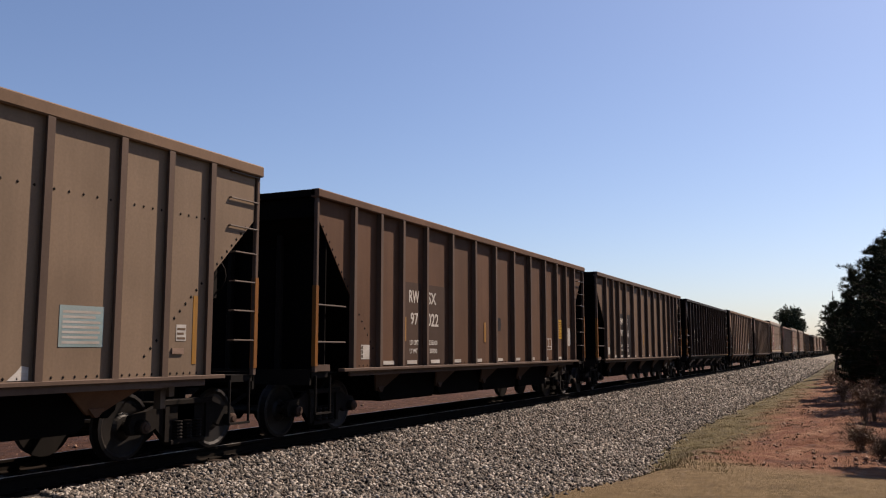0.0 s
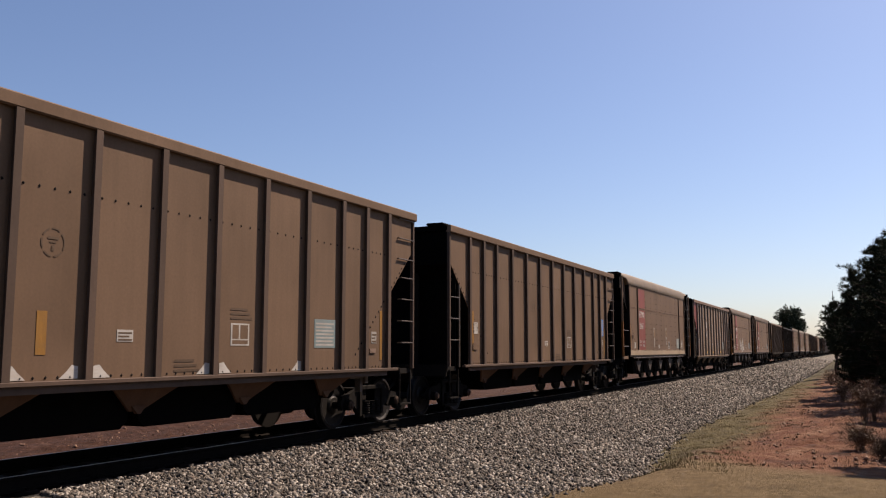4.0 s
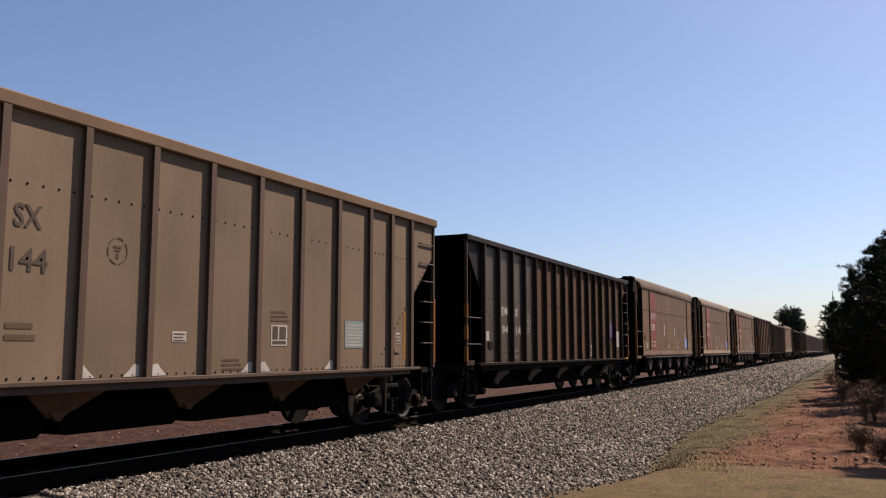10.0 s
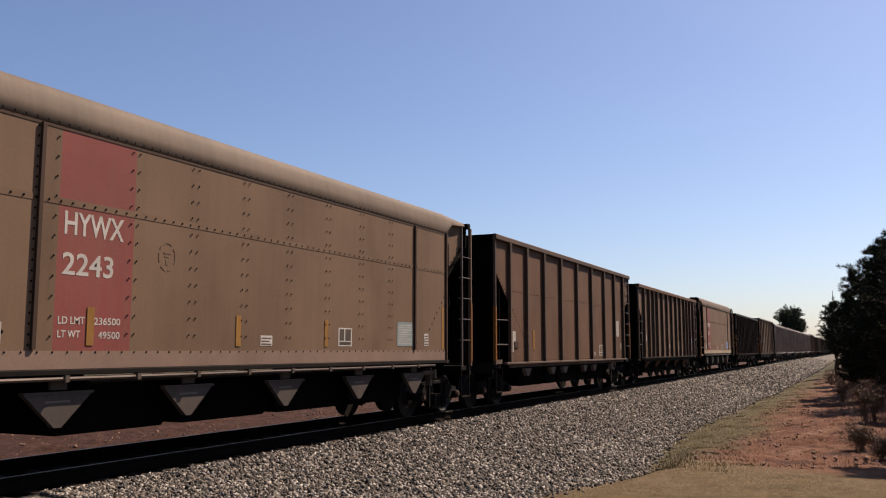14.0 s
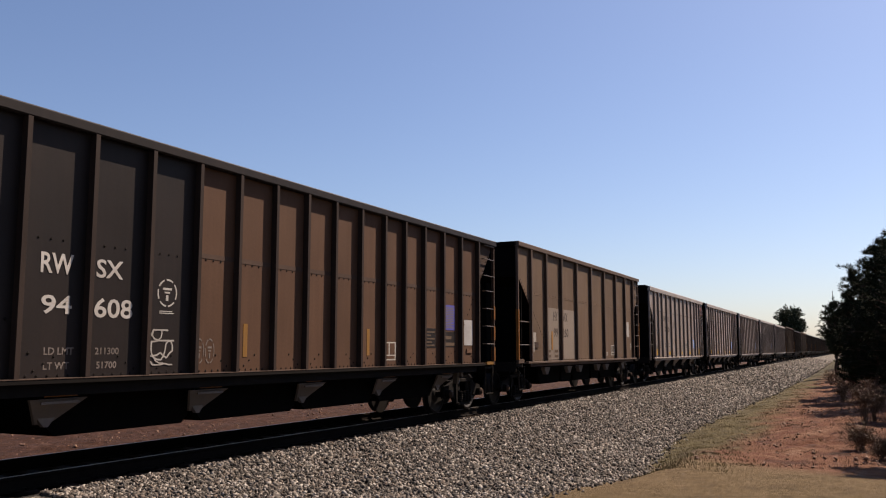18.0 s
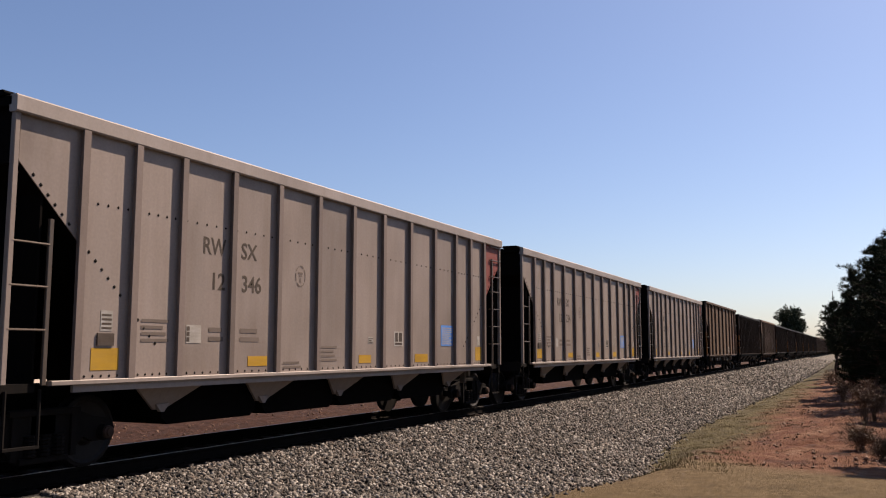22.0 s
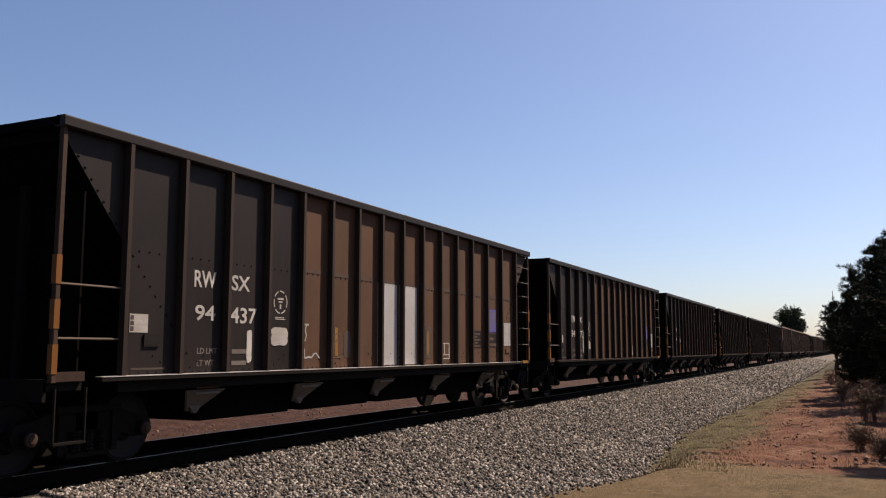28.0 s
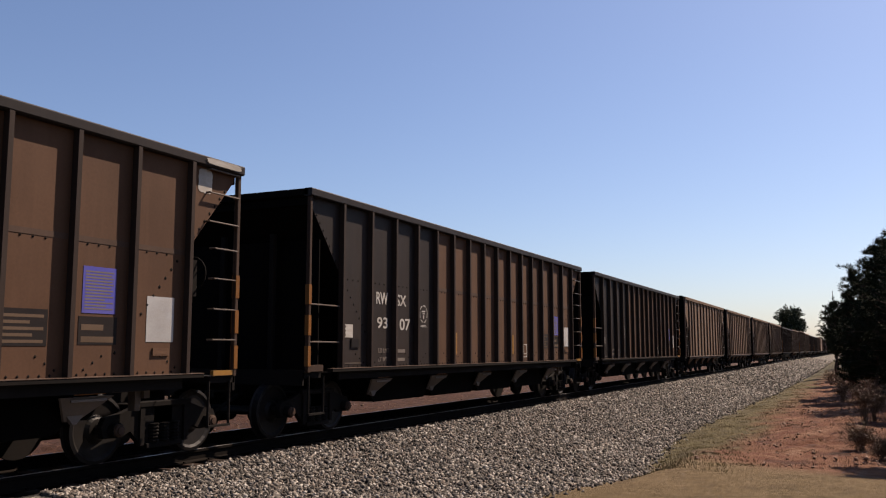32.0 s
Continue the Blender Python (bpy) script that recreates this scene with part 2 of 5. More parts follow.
class Shape:
    """Collects simple solids into one mesh."""

    def __init__(self):
        self.v, self.f = [], []

    def add(self, verts, faces):
        n = len(self.v)
        self.v += verts
        self.f += [tuple(i + n for i in f) for f in faces]
        return self

    def box(self, x0, x1, y0, y1, z0, z1):
        vs = [(x, y, z) for x in (x0, x1) for y in (y0, y1) for z in (z0, z1)]
        return self.add(vs, [(0, 1, 3, 2), (4, 6, 7, 5), (0, 4, 5, 1), (2, 3, 7, 6), (0, 2, 6, 4), (1, 5, 7, 3)])

    def beam(self, x0, x1, y0, y1, z0, z1, c=0.012):
        """A box whose edges along its longest axis are bevelled."""
        size = (x1 - x0, y1 - y0, z1 - z0)
        ax = max(range(3), key=lambda i: size[i])
        lo, hi = (x0, y0, z0), (x1, y1, z1)
        i, j = [k for k in range(3) if k != ax]
        ring = [(lo[i] + c, lo[j]), (hi[i] - c, lo[j]), (hi[i], lo[j] + c), (hi[i], hi[j] - c), (hi[i] - c, hi[j]), (lo[i] + c, hi[j]), (lo[i], hi[j] - c), (lo[i], lo[j] + c)]
        vs = []
        for e in (lo[ax], hi[ax]):
            for a, b in ring:
                p = [0, 0, 0]
                p[ax], p[i], p[j] = e, a, b
                vs.append(tuple(p))
        fs = [tuple(range(8)), tuple(range(15, 7, -1))] + [(k, (k + 1) % 8, 8 + (k + 1) % 8, 8 + k) for k in range(8)]
        return self.add(vs, fs)

    def prism(self, poly, x0, x1):
        """A polygon in (y, z), extruded along x."""
        n = len(poly)
        vs = [(x0, y, z) for y, z in poly] + [(x1, y, z) for y, z in poly]
        return self.add(vs, [tuple(range(n)), tuple(range(2 * n - 1, n - 1, -1))] + [(k, k + n, (k + 1) % n + n, (k + 1) % n) for k in range(n)])

    def along(self, poly, y0, y1):
        """A polygon in (x, z), extruded along y."""
        n = len(poly)
        vs = [(x, y0, z) for x, z in poly] + [(x, y1, z) for x, z in poly]
        return self.add(vs, [tuple(range(n)), tuple(range(2 * n - 1, n - 1, -1))] + [(k, k + n, (k + 1) % n + n, (k + 1) % n) for k in range(n)])

    def rod(self, p, q, r, n=6):
        p, q = Vector(p), Vector(q)
        d = (q - p).normalized()
        a = d.orthogonal().normalized()
        b = d.cross(a)
        vs = [tuple(e + (a * math.cos(2 * math.pi * k / n) + b * math.sin(2 * math.pi * k / n)) * r) for e in (p, q) for k in range(n)]
        return self.add(vs, [tuple(range(n - 1, -1, -1)), tuple(range(n, 2 * n))] + [(k, (k + 1) % n, (k + 1) % n + n, k + n) for k in range(n)])

    def wheelform(self, rings, n=22):
        """A solid of turning about the x axis: rings of (x, radius)."""
        vs = [(x, r * math.cos(2 * math.pi * k / n), r * math.sin(2 * math.pi * k / n)) for x, r in rings for k in range(n)]
        fs = [(i * n + k, i * n + (k + 1) % n, (i + 1) * n + (k + 1) % n, (i + 1) * n + k) for i in range(len(rings) - 1) for k in range(n)]
        fs += [tuple(range(n - 1, -1, -1)), tuple(range((len(rings) - 1) * n, len(rings) * n))]
        return self.add(vs, fs)

    def mesh(self, name, fix=True):
        me = mesh_of(name, self.v, self.f)
        if fix and len(self.f) < 3000:
            bm = bmesh.new()
            bm.from_mesh(me)
            bmesh.ops.recalc_face_normals(bm, faces=bm.faces)
            bm.to_mesh(me)
            bm.free()
        return me


CACHE = {}


def cached(key, make):
    if key not in CACHE:
        CACHE[key] = make()
        CACHE[key].materials.append(None)
    return CACHE[key]


def part(name, me, material, parent, label="", at=None):
    """One mesh object under a thing or a part; alike parts share their mesh."""
    ob = new(name, me)
    ob.parent = parent
    if at is not None:
        ob.matrix_basis = at
    if not me.materials:
        me.materials.append(None)
    ob.material_slots[0].link = "OBJECT"
    ob.material_slots[0].material = material
    if label:
        ob["label"] = label
    return ob


def thing(name, me, material, label, category, group="", kind="", at=None):
    ob = part(name, me, material, None, "", at)
    return tagged(ob, label, category, group, kind)



# ---- ground ----
def toe(y):
    """The x at which the ballast's foot meets the ground."""
    return float(np.interp(y, [-60, 10, 12, 14.5, 19.7, 23.5, 28, 37, 53, 87, 200], [5.9, 6.1, 6.4, 6.55, 5.85, 5.55, 5.55, 5.7, 5.95, 6.0, 5.2]))


def ground_height(x, y):
    """A mown shelf by the camera, falling to a red bank beyond it and to the ballast's foot."""
    shelf = np.interp(y + 0.34 * (x - 7.5), [13.9, 15.4, 20.0], [-0.25, -0.36, -0.68])
    foot = np.interp(y, [9.0, 11.0, 14.5, 20.0], [-0.28, -0.33, -0.56, -0.75])
    u = min(1.0, max(0.0, (x - toe(y)) / 0.9))
    right = foot + (shelf - foot) * u * u * (3 - 2 * u)
    if y > 15:
        right += min(1.0, (y - 15) / 5) * 0.055 * max(0.0, min(x, 13) - 6)
    left = float(np.interp(-x, [1.6, 2.4, 9.0, 30.0], [-0.40, -0.66, -0.62, -0.30]))
    if -12 < x < -1.6 and 4 < y < 80:
        left += min(1.0, (-1.6 - x) / 1.0) * (0.07 * noise.fractal(Vector((x * 0.9, y * 0.7, 4)), 0.7, 2.2, 6) + 0.05 * abs(noise.noise(Vector((x * 3.1, y * 2.7, 1)))))
    k = min(1.0, max(0.0, (x + 1.5) / 4.5))
    z = left + (right - left) * k
    z -= 0.3 * min(1.0, max(0.0, (toe(y) - 0.1 - x) / 0.5)) * min(1.0, max(0.0, (x + 1.9) / 0.5))
    if x > 6.6 and 14 < y < 75:
        rough = min(1.0, (x - 6.6) / 0.8) * min(1.0, (y - 14) / 2)
        z += rough * (0.05 * noise.fractal(Vector((x * 0.8, y * 0.6, 0)), 0.7, 2.2, 7) + 0.07 * abs(noise.noise(Vector((x * 2.9, y * 2.3, 7)))) + 0.045 * abs(noise.noise(Vector((x * 6.1, y * 4.7, 2)))) + 0.22 * math.exp(-((x - 9.3) / 1.1) ** 2 - ((y - 21.5) / 2.6) ** 2))
    z += 0.02 * noise.noise(Vector((x * 0.5, y * 0.5, 3)))
    return z


def make_ground():
    xs = np.concatenate([[-3000, -1500, -700, -300, -120, -60, -30, -18, -12], np.arange(-9, -1.4, 0.2), np.arange(-1, 5, 1.0), np.arange(5, 12.5, 0.11), [13, 14, 16, 20, 30, 60, 150, 400, 1000, 3000]])
    ys = np.concatenate([[-3000, -1500, -700, -300, -120, -60, -25, -10, 0, 4, 7], np.arange(9, 40, 0.16), np.arange(40, 80, 0.8), [85, 95, 110, 130, 160, 200, 260, 350, 500, 800, 1300, 2200, 3500]])
    vs = [(x, y, ground_height(x, y)) for y in ys for x in xs]
    nx = len(xs)
    fs = [(j * nx + i, j * nx + i + 1, (j + 1) * nx + i + 1, (j + 1) * nx + i) for j in range(len(ys) - 1) for i in range(nx - 1)]
    return thing("ground", mesh_of("ground", vs, fs, True), GROUND, "red clay bank, dry mown grass and open field", "ground", kind="structure")


def ballast_height(x, y):
    t = toe(y)
    foot = ground_height(t, y) - 0.05
    if x >= 0:
        z = np.interp(x, [0, 1.1, 1.3, 1.55, 1.75, 2.1, t], [-0.25, -0.25, -0.16, -0.10, -0.105, -0.14, foot])
    else:
        z = np.interp(-x, [0, 1.3, 1.6, 2.4], [-0.23, -0.23, -0.30, -0.70])
    return float(z)


def make_ballast():
    ys = np.concatenate([[-700, -300, -100, -40, -15, -5], np.arange(0, 60, 1.0), np.arange(60, 150, 5), [150, 180, 220, 280, 360, 500, 800]])
    us = [-1, -0.8, -0.55, -0.38, -0.2, 0, 0.14, 0.17, 0.2, 0.22, 0.24, 0.26, 0.29, 0.33, 0.4, 0.5, 0.6, 0.7, 0.8, 0.9, 1.0]
    vs = []
    for y in ys:
        for u in us:
            x = u * (toe(y) + 0.12) if u > 0 else u * 2.45
            vs.append((x, y, ballast_height(x, y) + (0.012 * noise.noise(Vector((x * 3, y * 3, 0))) if abs(u) < 1 else -0.1)))
    n = len(us)
    fs = [(j * n + i, j * n + i + 1, (j + 1) * n + i + 1, (j + 1) * n + i) for j in range(len(ys) - 1) for i in range(n - 1)]
    return thing("ballast_bed", mesh_of("ballast_bed", vs, fs, True), GRAVEL, "grey crushed-stone ballast shoulder under the track", "ballast", kind="structure")


def stone_spots(n, rng, y0, y1, bias):
    """Where loose stones lie on the ballast: x, y, z, scattered a little past its foot."""
    y = y0 + (y1 - y0) * rng.random(n) ** bias
    tx = np.array([toe(v) + 0.2 * noise.noise(Vector((v * 0.9, 0, 5))) for v in y])
    x = 1.62 + (tx + 0.13 * rng.standard_normal(n) - 1.62) * rng.random(n)
    z = np.array([max(ballast_height(a, b), ground_height(a, b) - 0.005 if a > toe(b) - 0.6 else -9) for a, b in zip(x, y)])
    return x, y, z


def stones(name, label, material, x, y, z, size, rng):
    """Loose stones as one mesh: eight-cornered lumps turned at random."""
    cube = np.array([(x, y, z) for x in (-1, 1) for y in (-1, 1) for z in (-1, 1)], float)
    quads = np.array([(0, 1, 3, 2), (4, 6, 7, 5), (0, 4, 5, 1), (2, 3, 7, 6), (0, 2, 6, 4), (1, 5, 7, 3)])
    n = len(x)
    z = z + size * (-0.3 + 1.5 * rng.random(n))
    q = rng.standard_normal((n, 4))
    q /= np.linalg.norm(q, axis=1)[:, None]
    w, a, b, c = q.T
    rot = np.stack([np.stack([1 - 2 * (b * b + c * c), 2 * (a * b - c * w), 2 * (a * c + b * w)], -1),
                    np.stack([2 * (a * b + c * w), 1 - 2 * (a * a + c * c), 2 * (b * c - a * w)], -1),
                    np.stack([2 * (a * c - b * w), 2 * (b * c + a * w), 1 - 2 * (a * a + b * b)], -1)], 1)
    pts = cube[None] * (0.45 + 0.75 * rng.random((n, 8, 1))) * (0.38 + 1.0 * rng.random((n, 1, 3))) * size[:, None, None]
    pts = np.einsum("nij,nkj->nki", rot, pts) + np.stack([x, y, z], -1)[:, None, :]
    faces = (quads[None] + 8 * np.arange(n)[:, None, None]).reshape(-1)
    me = bpy.data.meshes.new(name)
    me.vertices.add(8 * n)
    me.vertices.foreach_set("co", pts.reshape(-1))
    me.loops.add(24 * n)
    me.loops.foreach_set("vertex_index", faces.astype(np.int32))
    me.polygons.add(6 * n)
    me.polygons.foreach_set("loop_start", np.arange(0, 24 * n, 4, dtype=np.int32))
    me.update(calc_edges=True)
    return thing(name, me, material, label, "gravel", kind="stuff")


def make_track():
    rail = [(-0.07, -0.175), (0.07, -0.175), (0.07, -0.163), (0.014, -0.145), (0.01, -0.05), (0.036, -0.036), (0.037, -0.006), (0.03, 0.0), (-0.03, 0.0), (-0.037, -0.006), (-0.036, -0.036), (-0.01, -0.05), (-0.014, -0.145), (-0.07, -0.163)]
    for side in (0.755, -0.755):
        r = thing("rail", Shape().along([(x + side, z) for x, z in rail], -700, 800).mesh("rail"), RUST, "rusty steel running rail spiked to timber ties", "rail", "rails of the track")
        part("running_surface", Shape().box(side - 0.02, side + 0.022, -700, 800, 0.0005, 0.004).mesh("running_surface"), RAILTOP, r, "bright worn wheel path")
    tie = Shape().beam(-1.3, 1.3, -0.11, 0.11, -0.36, -0.178, 0.015).mesh("tie")
    for k in range(130):
        thing("railroad_tie", tie, WOOD, "dark creosoted timber tie bedded in ballast", "railroad tie", "ties under the rails", at=pose(0.02 * math.sin(k * 3.1), -6 + 0.54 * k, 0, 0, 0, 0.6 * math.sin(k * 1.7)))
    s = Shape()
    for k in range(-160, -12):
        s.box(-1.3, 1.3, 0.54 * k - 0.11, 0.54 * k + 0.11, -0.36, -0.178)
    for k in range(120, 420):
        s.box(-1.3, 1.3, 0.54 * k - 0.11, 0.54 * k + 0.11, -0.36, -0.178)
    thing("far_ties", s.mesh("far_ties"), WOOD, "dark timber ties further along the track", "railroad tie", kind="stuff")
    plate = Shape().box(-0.1, 0.1, -0.09, 0.09, -0.176, -0.166).box(0.075, 0.1, -0.06, -0.03, -0.166, -0.145).box(-0.1, -0.075, 0.03, 0.06, -0.166, -0.145)
    p = Shape()
    for k in range(130):
        for side in (0.755, -0.755):
            p.add([(x + side, y - 6 + 0.54 * k, z) for x, y, z in plate.v], plate.f)
    thing("tie_plates", p.mesh("tie_plates"), RUST, "rusty tie plates and spikes under the rails", "tie plate", kind="stuff")


make_ground()
make_ballast()
make_track()
rng = np.random.default_rng(4)
spots = stone_spots(130000, rng, 7.0, 50.0, 1.9)
stones("loose_stones", "loose grey and tan crushed stones on the ballast", STONE, *spots, (0.0098 + 0.0148 * rng.random(130000) ** 1.6) * (1 + 0.012 * (spots[1] - 7)), rng)
spots = stone_spots(34000, rng, 44.0, 170.0, 1.25)
stones("far_stones", "loose grey crushed stones further along the ballast", STONE, *spots, (0.022 + 0.022 * rng.random(34000)) * (1 + 0.012 * (spots[1] - 44)), rng)
cx, cy = 7.1 + 3.7 * rng.random(2000), 14.9 + 26 * rng.random(2000) ** 1.3
patchy = np.array([noise.noise(Vector((a * 0.8, d * 0.5, 2))) > -0.05 for a, d in zip(cx, cy)])
cx, cy = cx[patchy], cy[patchy]
cz = np.array([ground_height(a, d) for a, d in zip(cx, cy)])
stones("clay_clods", "crumbled red clay clods and pale chips", CLOD, cx, cy, cz, 0.008 + 0.024 * rng.random(len(cx)) ** 3.5, rng)
cx, cy = -2.6 - 7 * rng.random(2600), 7 + 40 * rng.random(2600) ** 1.4
cz = np.array([ground_height(a, d) for a, d in zip(cx, cy)])
stones("far_clods", "red clay clods and stones beyond the track", CLOD, cx, cy, cz, 0.008 + 0.03 * rng.random(2600) ** 5, rng)


# ---- lettering: unit outlines from the built-in font, one mesh a word ----
WORDS = {}


def make_words(words):
    obs = []
    for w in sorted(set(words)):
        cu = bpy.data.curves.new("word", "FONT")
        cu.body, cu.extrude, cu.resolution_u, cu.offset = w, 0.002, 3, 0.015
        obs.append((w, new("word", cu)))
    dg = bpy.context.evaluated_depsgraph_get()
    for w, ob in obs:
        me = bpy.data.meshes.new_from_object(ob.evaluated_get(dg))
        co = np.empty(3 * len(me.vertices))
        me.vertices.foreach_get("co", co)
        co = co.reshape(-1, 3)
        lo, hi = co.min(0), co.max(0)
        co[:, :2] = (co[:, :2] - lo[:2]) / (hi[:2] - lo[:2])
        me.vertices.foreach_set("co", co.reshape(-1))
        me.materials.clear()
        WORDS[w] = me
    for w, ob in obs:
        bpy.data.objects.remove(ob)


SIGN_SHIFT = {"y": 0.0}


def on_side(x, y, z, w, h):
    """A pose that lays a unit shape flat on the car's side, seen from outside."""
    y += SIGN_SHIFT["y"] if z > 1.1 and x < 1.6 else 0.0
    return Matrix(((0, 0, 1, x), (w, 0, 0, y), (0, h, 0, z), (0, 0, 0, 1)))


# ---- hopper cars: local y runs from the leading end to the trailing end, z from the rail head ----
TYPES = {
    "K": dict(L=16.05, fall=(4.13, 1.19), top=4.26, chord=0.14, sill=1.12, rib_w=0.07, slide=-0.029, panel=1.498, out=1.61, seam=2.80, posts="rail",
              ribs=[1.06, 2.08, 3.05, 4.02, 4.94, 5.83, 6.74, 7.63, 8.50, 9.40, 10.30, 11.15, 12.04, 12.99, 13.95, 14.97],
              chutes=[2.83, 5.45, 8.10, 10.75, 13.45], vee=0.41),
    "B": dict(L=16.2, top=4.28, chord=0.15, sill=1.12, rib_w=0.095, slide=-0.022, panel=1.494, out=1.61, seam=3.0, posts="rail",
              ribs=[1.24, 2.22, 3.14, 4.23, 5.54, 6.86, 8.18, 9.49, 10.8, 12.09, 13.19, 14.11, 15.02],
              chutes=[2.94, 5.67, 8.29, 10.91, 13.5], vee=0.6),
    "R": dict(L=14.75, fall=(3.58, 0.97), top=4.35, chord=0.17, sill=1.10, rib_w=0.11, slide=-0.056, panel=1.540, out=1.61, seam=3.35, posts="ladder",
              ribs=[1.14, 2.0, 2.86, 3.98, 5.12, 6.25, 7.39, 8.52, 9.65, 10.8, 11.92, 12.77, 13.62],
              chutes=[2.95, 5.21, 7.48, 9.71, 12.03], vee=0.75),
    "G": dict(L=14.55, fall=(3.70, 0.95), top=4.335, chord=0.20, sill=1.10, rib_w=0.11, slide=-0.064, panel=1.535, out=1.61, seam=3.27, posts="ladder",
              ribs=[0.98, 1.84, 2.7, 3.78, 4.92, 6.06, 7.2, 8.34, 9.48, 10.63, 11.74, 12.58, 13.42],
              chutes=[2.83, 5.10, 7.40, 9.75, 12.13], vee=0.8),
    "D": dict(L=14.5, fall=(3.62, 0.83), top=4.48, chord=0.14, sill=1.12, rib_w=0.10, slide=-0.06, panel=1.522, out=1.61, seam=3.1, posts="rail",
              ribs=[1.05, 2.38, 3.86, 5.5, 7.22, 8.94, 10.62, 12.1, 13.45],
              chutes=[2.84, 5.10, 6.33, 8.57, 9.77, 12.16], vee=0.22),
    "S": dict(L=14.55, fall=(3.66, 1.0), top=4.3, chord=0.15, sill=1.12, rib_w=0.10, slide=-0.029, panel=1.498, out=1.61, seam=2.80, posts="ladder",
              ribs=[1.07, 2.1, 2.99, 3.84, 4.98, 6.1, 7.27, 8.45, 9.57, 10.71, 11.56, 12.45, 13.48],
              chutes=[2.83, 5.10, 7.40, 9.75, 12.13], vee=0.6),
    "H": dict(L=15.1, fall=(4.05, 0.80), top=4.53, sill=1.26, chutes=[3.34, 5.55, 7.85, 10.18, 12.43], chords=0, panel=1.46),
}


def sided(shape, side):
    s = Shape()
    s.v, s.f = [(x * side, y, z) for x, y, z in shape.v], shape.f
    return s


def truck_parts(car, y, full):
    frame_poly = [(-1.1, 0.5), (-1.04, 0.62), (-0.74, 0.67), (-0.38, 0.8), (0.38, 0.8), (0.74, 0.67), (1.04, 0.62), (1.1, 0.5), (1.05, 0.36), (0.76, 0.35), (0.6, 0.42), (0.4, 0.22), (0.32, 0.17), (-0.32, 0.17), (-0.4, 0.22), (-0.6, 0.42), (-0.76, 0.35), (-1.05, 0.36)]
    truck = part("truck", cached("bolster", lambda: Shape().beam(-1.1, 1.1, -0.17, 0.17, 0.5, 0.74).rod((0, 0, 0.74), (0, 0, 0.86), 0.22, 12).mesh("bolster")), GRIME, car, "", pose(0, y, 0))

    def side_frame(side):
        s = Shape().prism(frame_poly, 1.01, 1.1)
        for a in (-0.9, 0.9):
            s.rod((1.08, a, 0.457), (1.2, a, 0.457), 0.1, 12)
        s.beam(1.1, 1.15, -0.5, 0.5, 0.72, 0.8).beam(1.1, 1.15, -0.34, 0.34, 0.17, 0.24)
        for a in (-0.42, 0.42):
            s.box(1.1, 1.14, a - 0.04, a + 0.04, 0.22, 0.74)
        return sided(s, side).mesh("side_frame")

    def wheelset():
        s = Shape()
        for side in (1, -1):
            w = Shape().wheelform([(0.68, 0.2), (0.685, 0.478), (0.7, 0.486), (0.722, 0.463), (0.82, 0.455), (0.83, 0.41), (0.805, 0.37), (0.79, 0.19), (0.83, 0.14), (0.835, 0.1)])
            s.add(*(lambda q: (q.v, q.f))(sided(w, side)))
        return s.rod((-1.0, 0, 0), (1.0, 0, 0), 0.08, 10).mesh("wheelset")

    for side in (1, -1):
        part("side_frame", cached("side_frame%d" % side, lambda: side_frame(side)), GRIME, truck)
    wheels = [part("wheelset", cached("wheelset", wheelset), WHEELSTEEL, truck, "rust-brown steel wheels on an axle", pose(0, a, 0.457)) for a in (-0.9, 0.9)]
    if full:
        for a in (-0.9, 0.9):
            part("bearing_cap", cached("cap", lambda: Shape().wheelform([(1.2, 0.085), (1.225, 0.08), (1.235, 0.055), (1.25, 0.05), (1.252, 0.02)], 14).mesh("bearing_cap")), DARKBROWN, truck, "worn steel bearing cap", pose(0, a, 0.457))

        def spring():
            rings = []
            for k in range(6):
                rings += [(0.245 + 0.045 * k, 0.056), (0.258 + 0.045 * k, 0.077), (0.274 + 0.045 * k, 0.077)]
            s = Shape().wheelform(rings, 8)
            s.v = [(y, z, x) for x, y, z in s.v]
            return s.mesh("spring")
        for a in (-0.2, 0.0, 0.2):
            part("spring", cached("spring", spring), GRIME, truck, "", pose(1.12, a, 0))
    return wheels


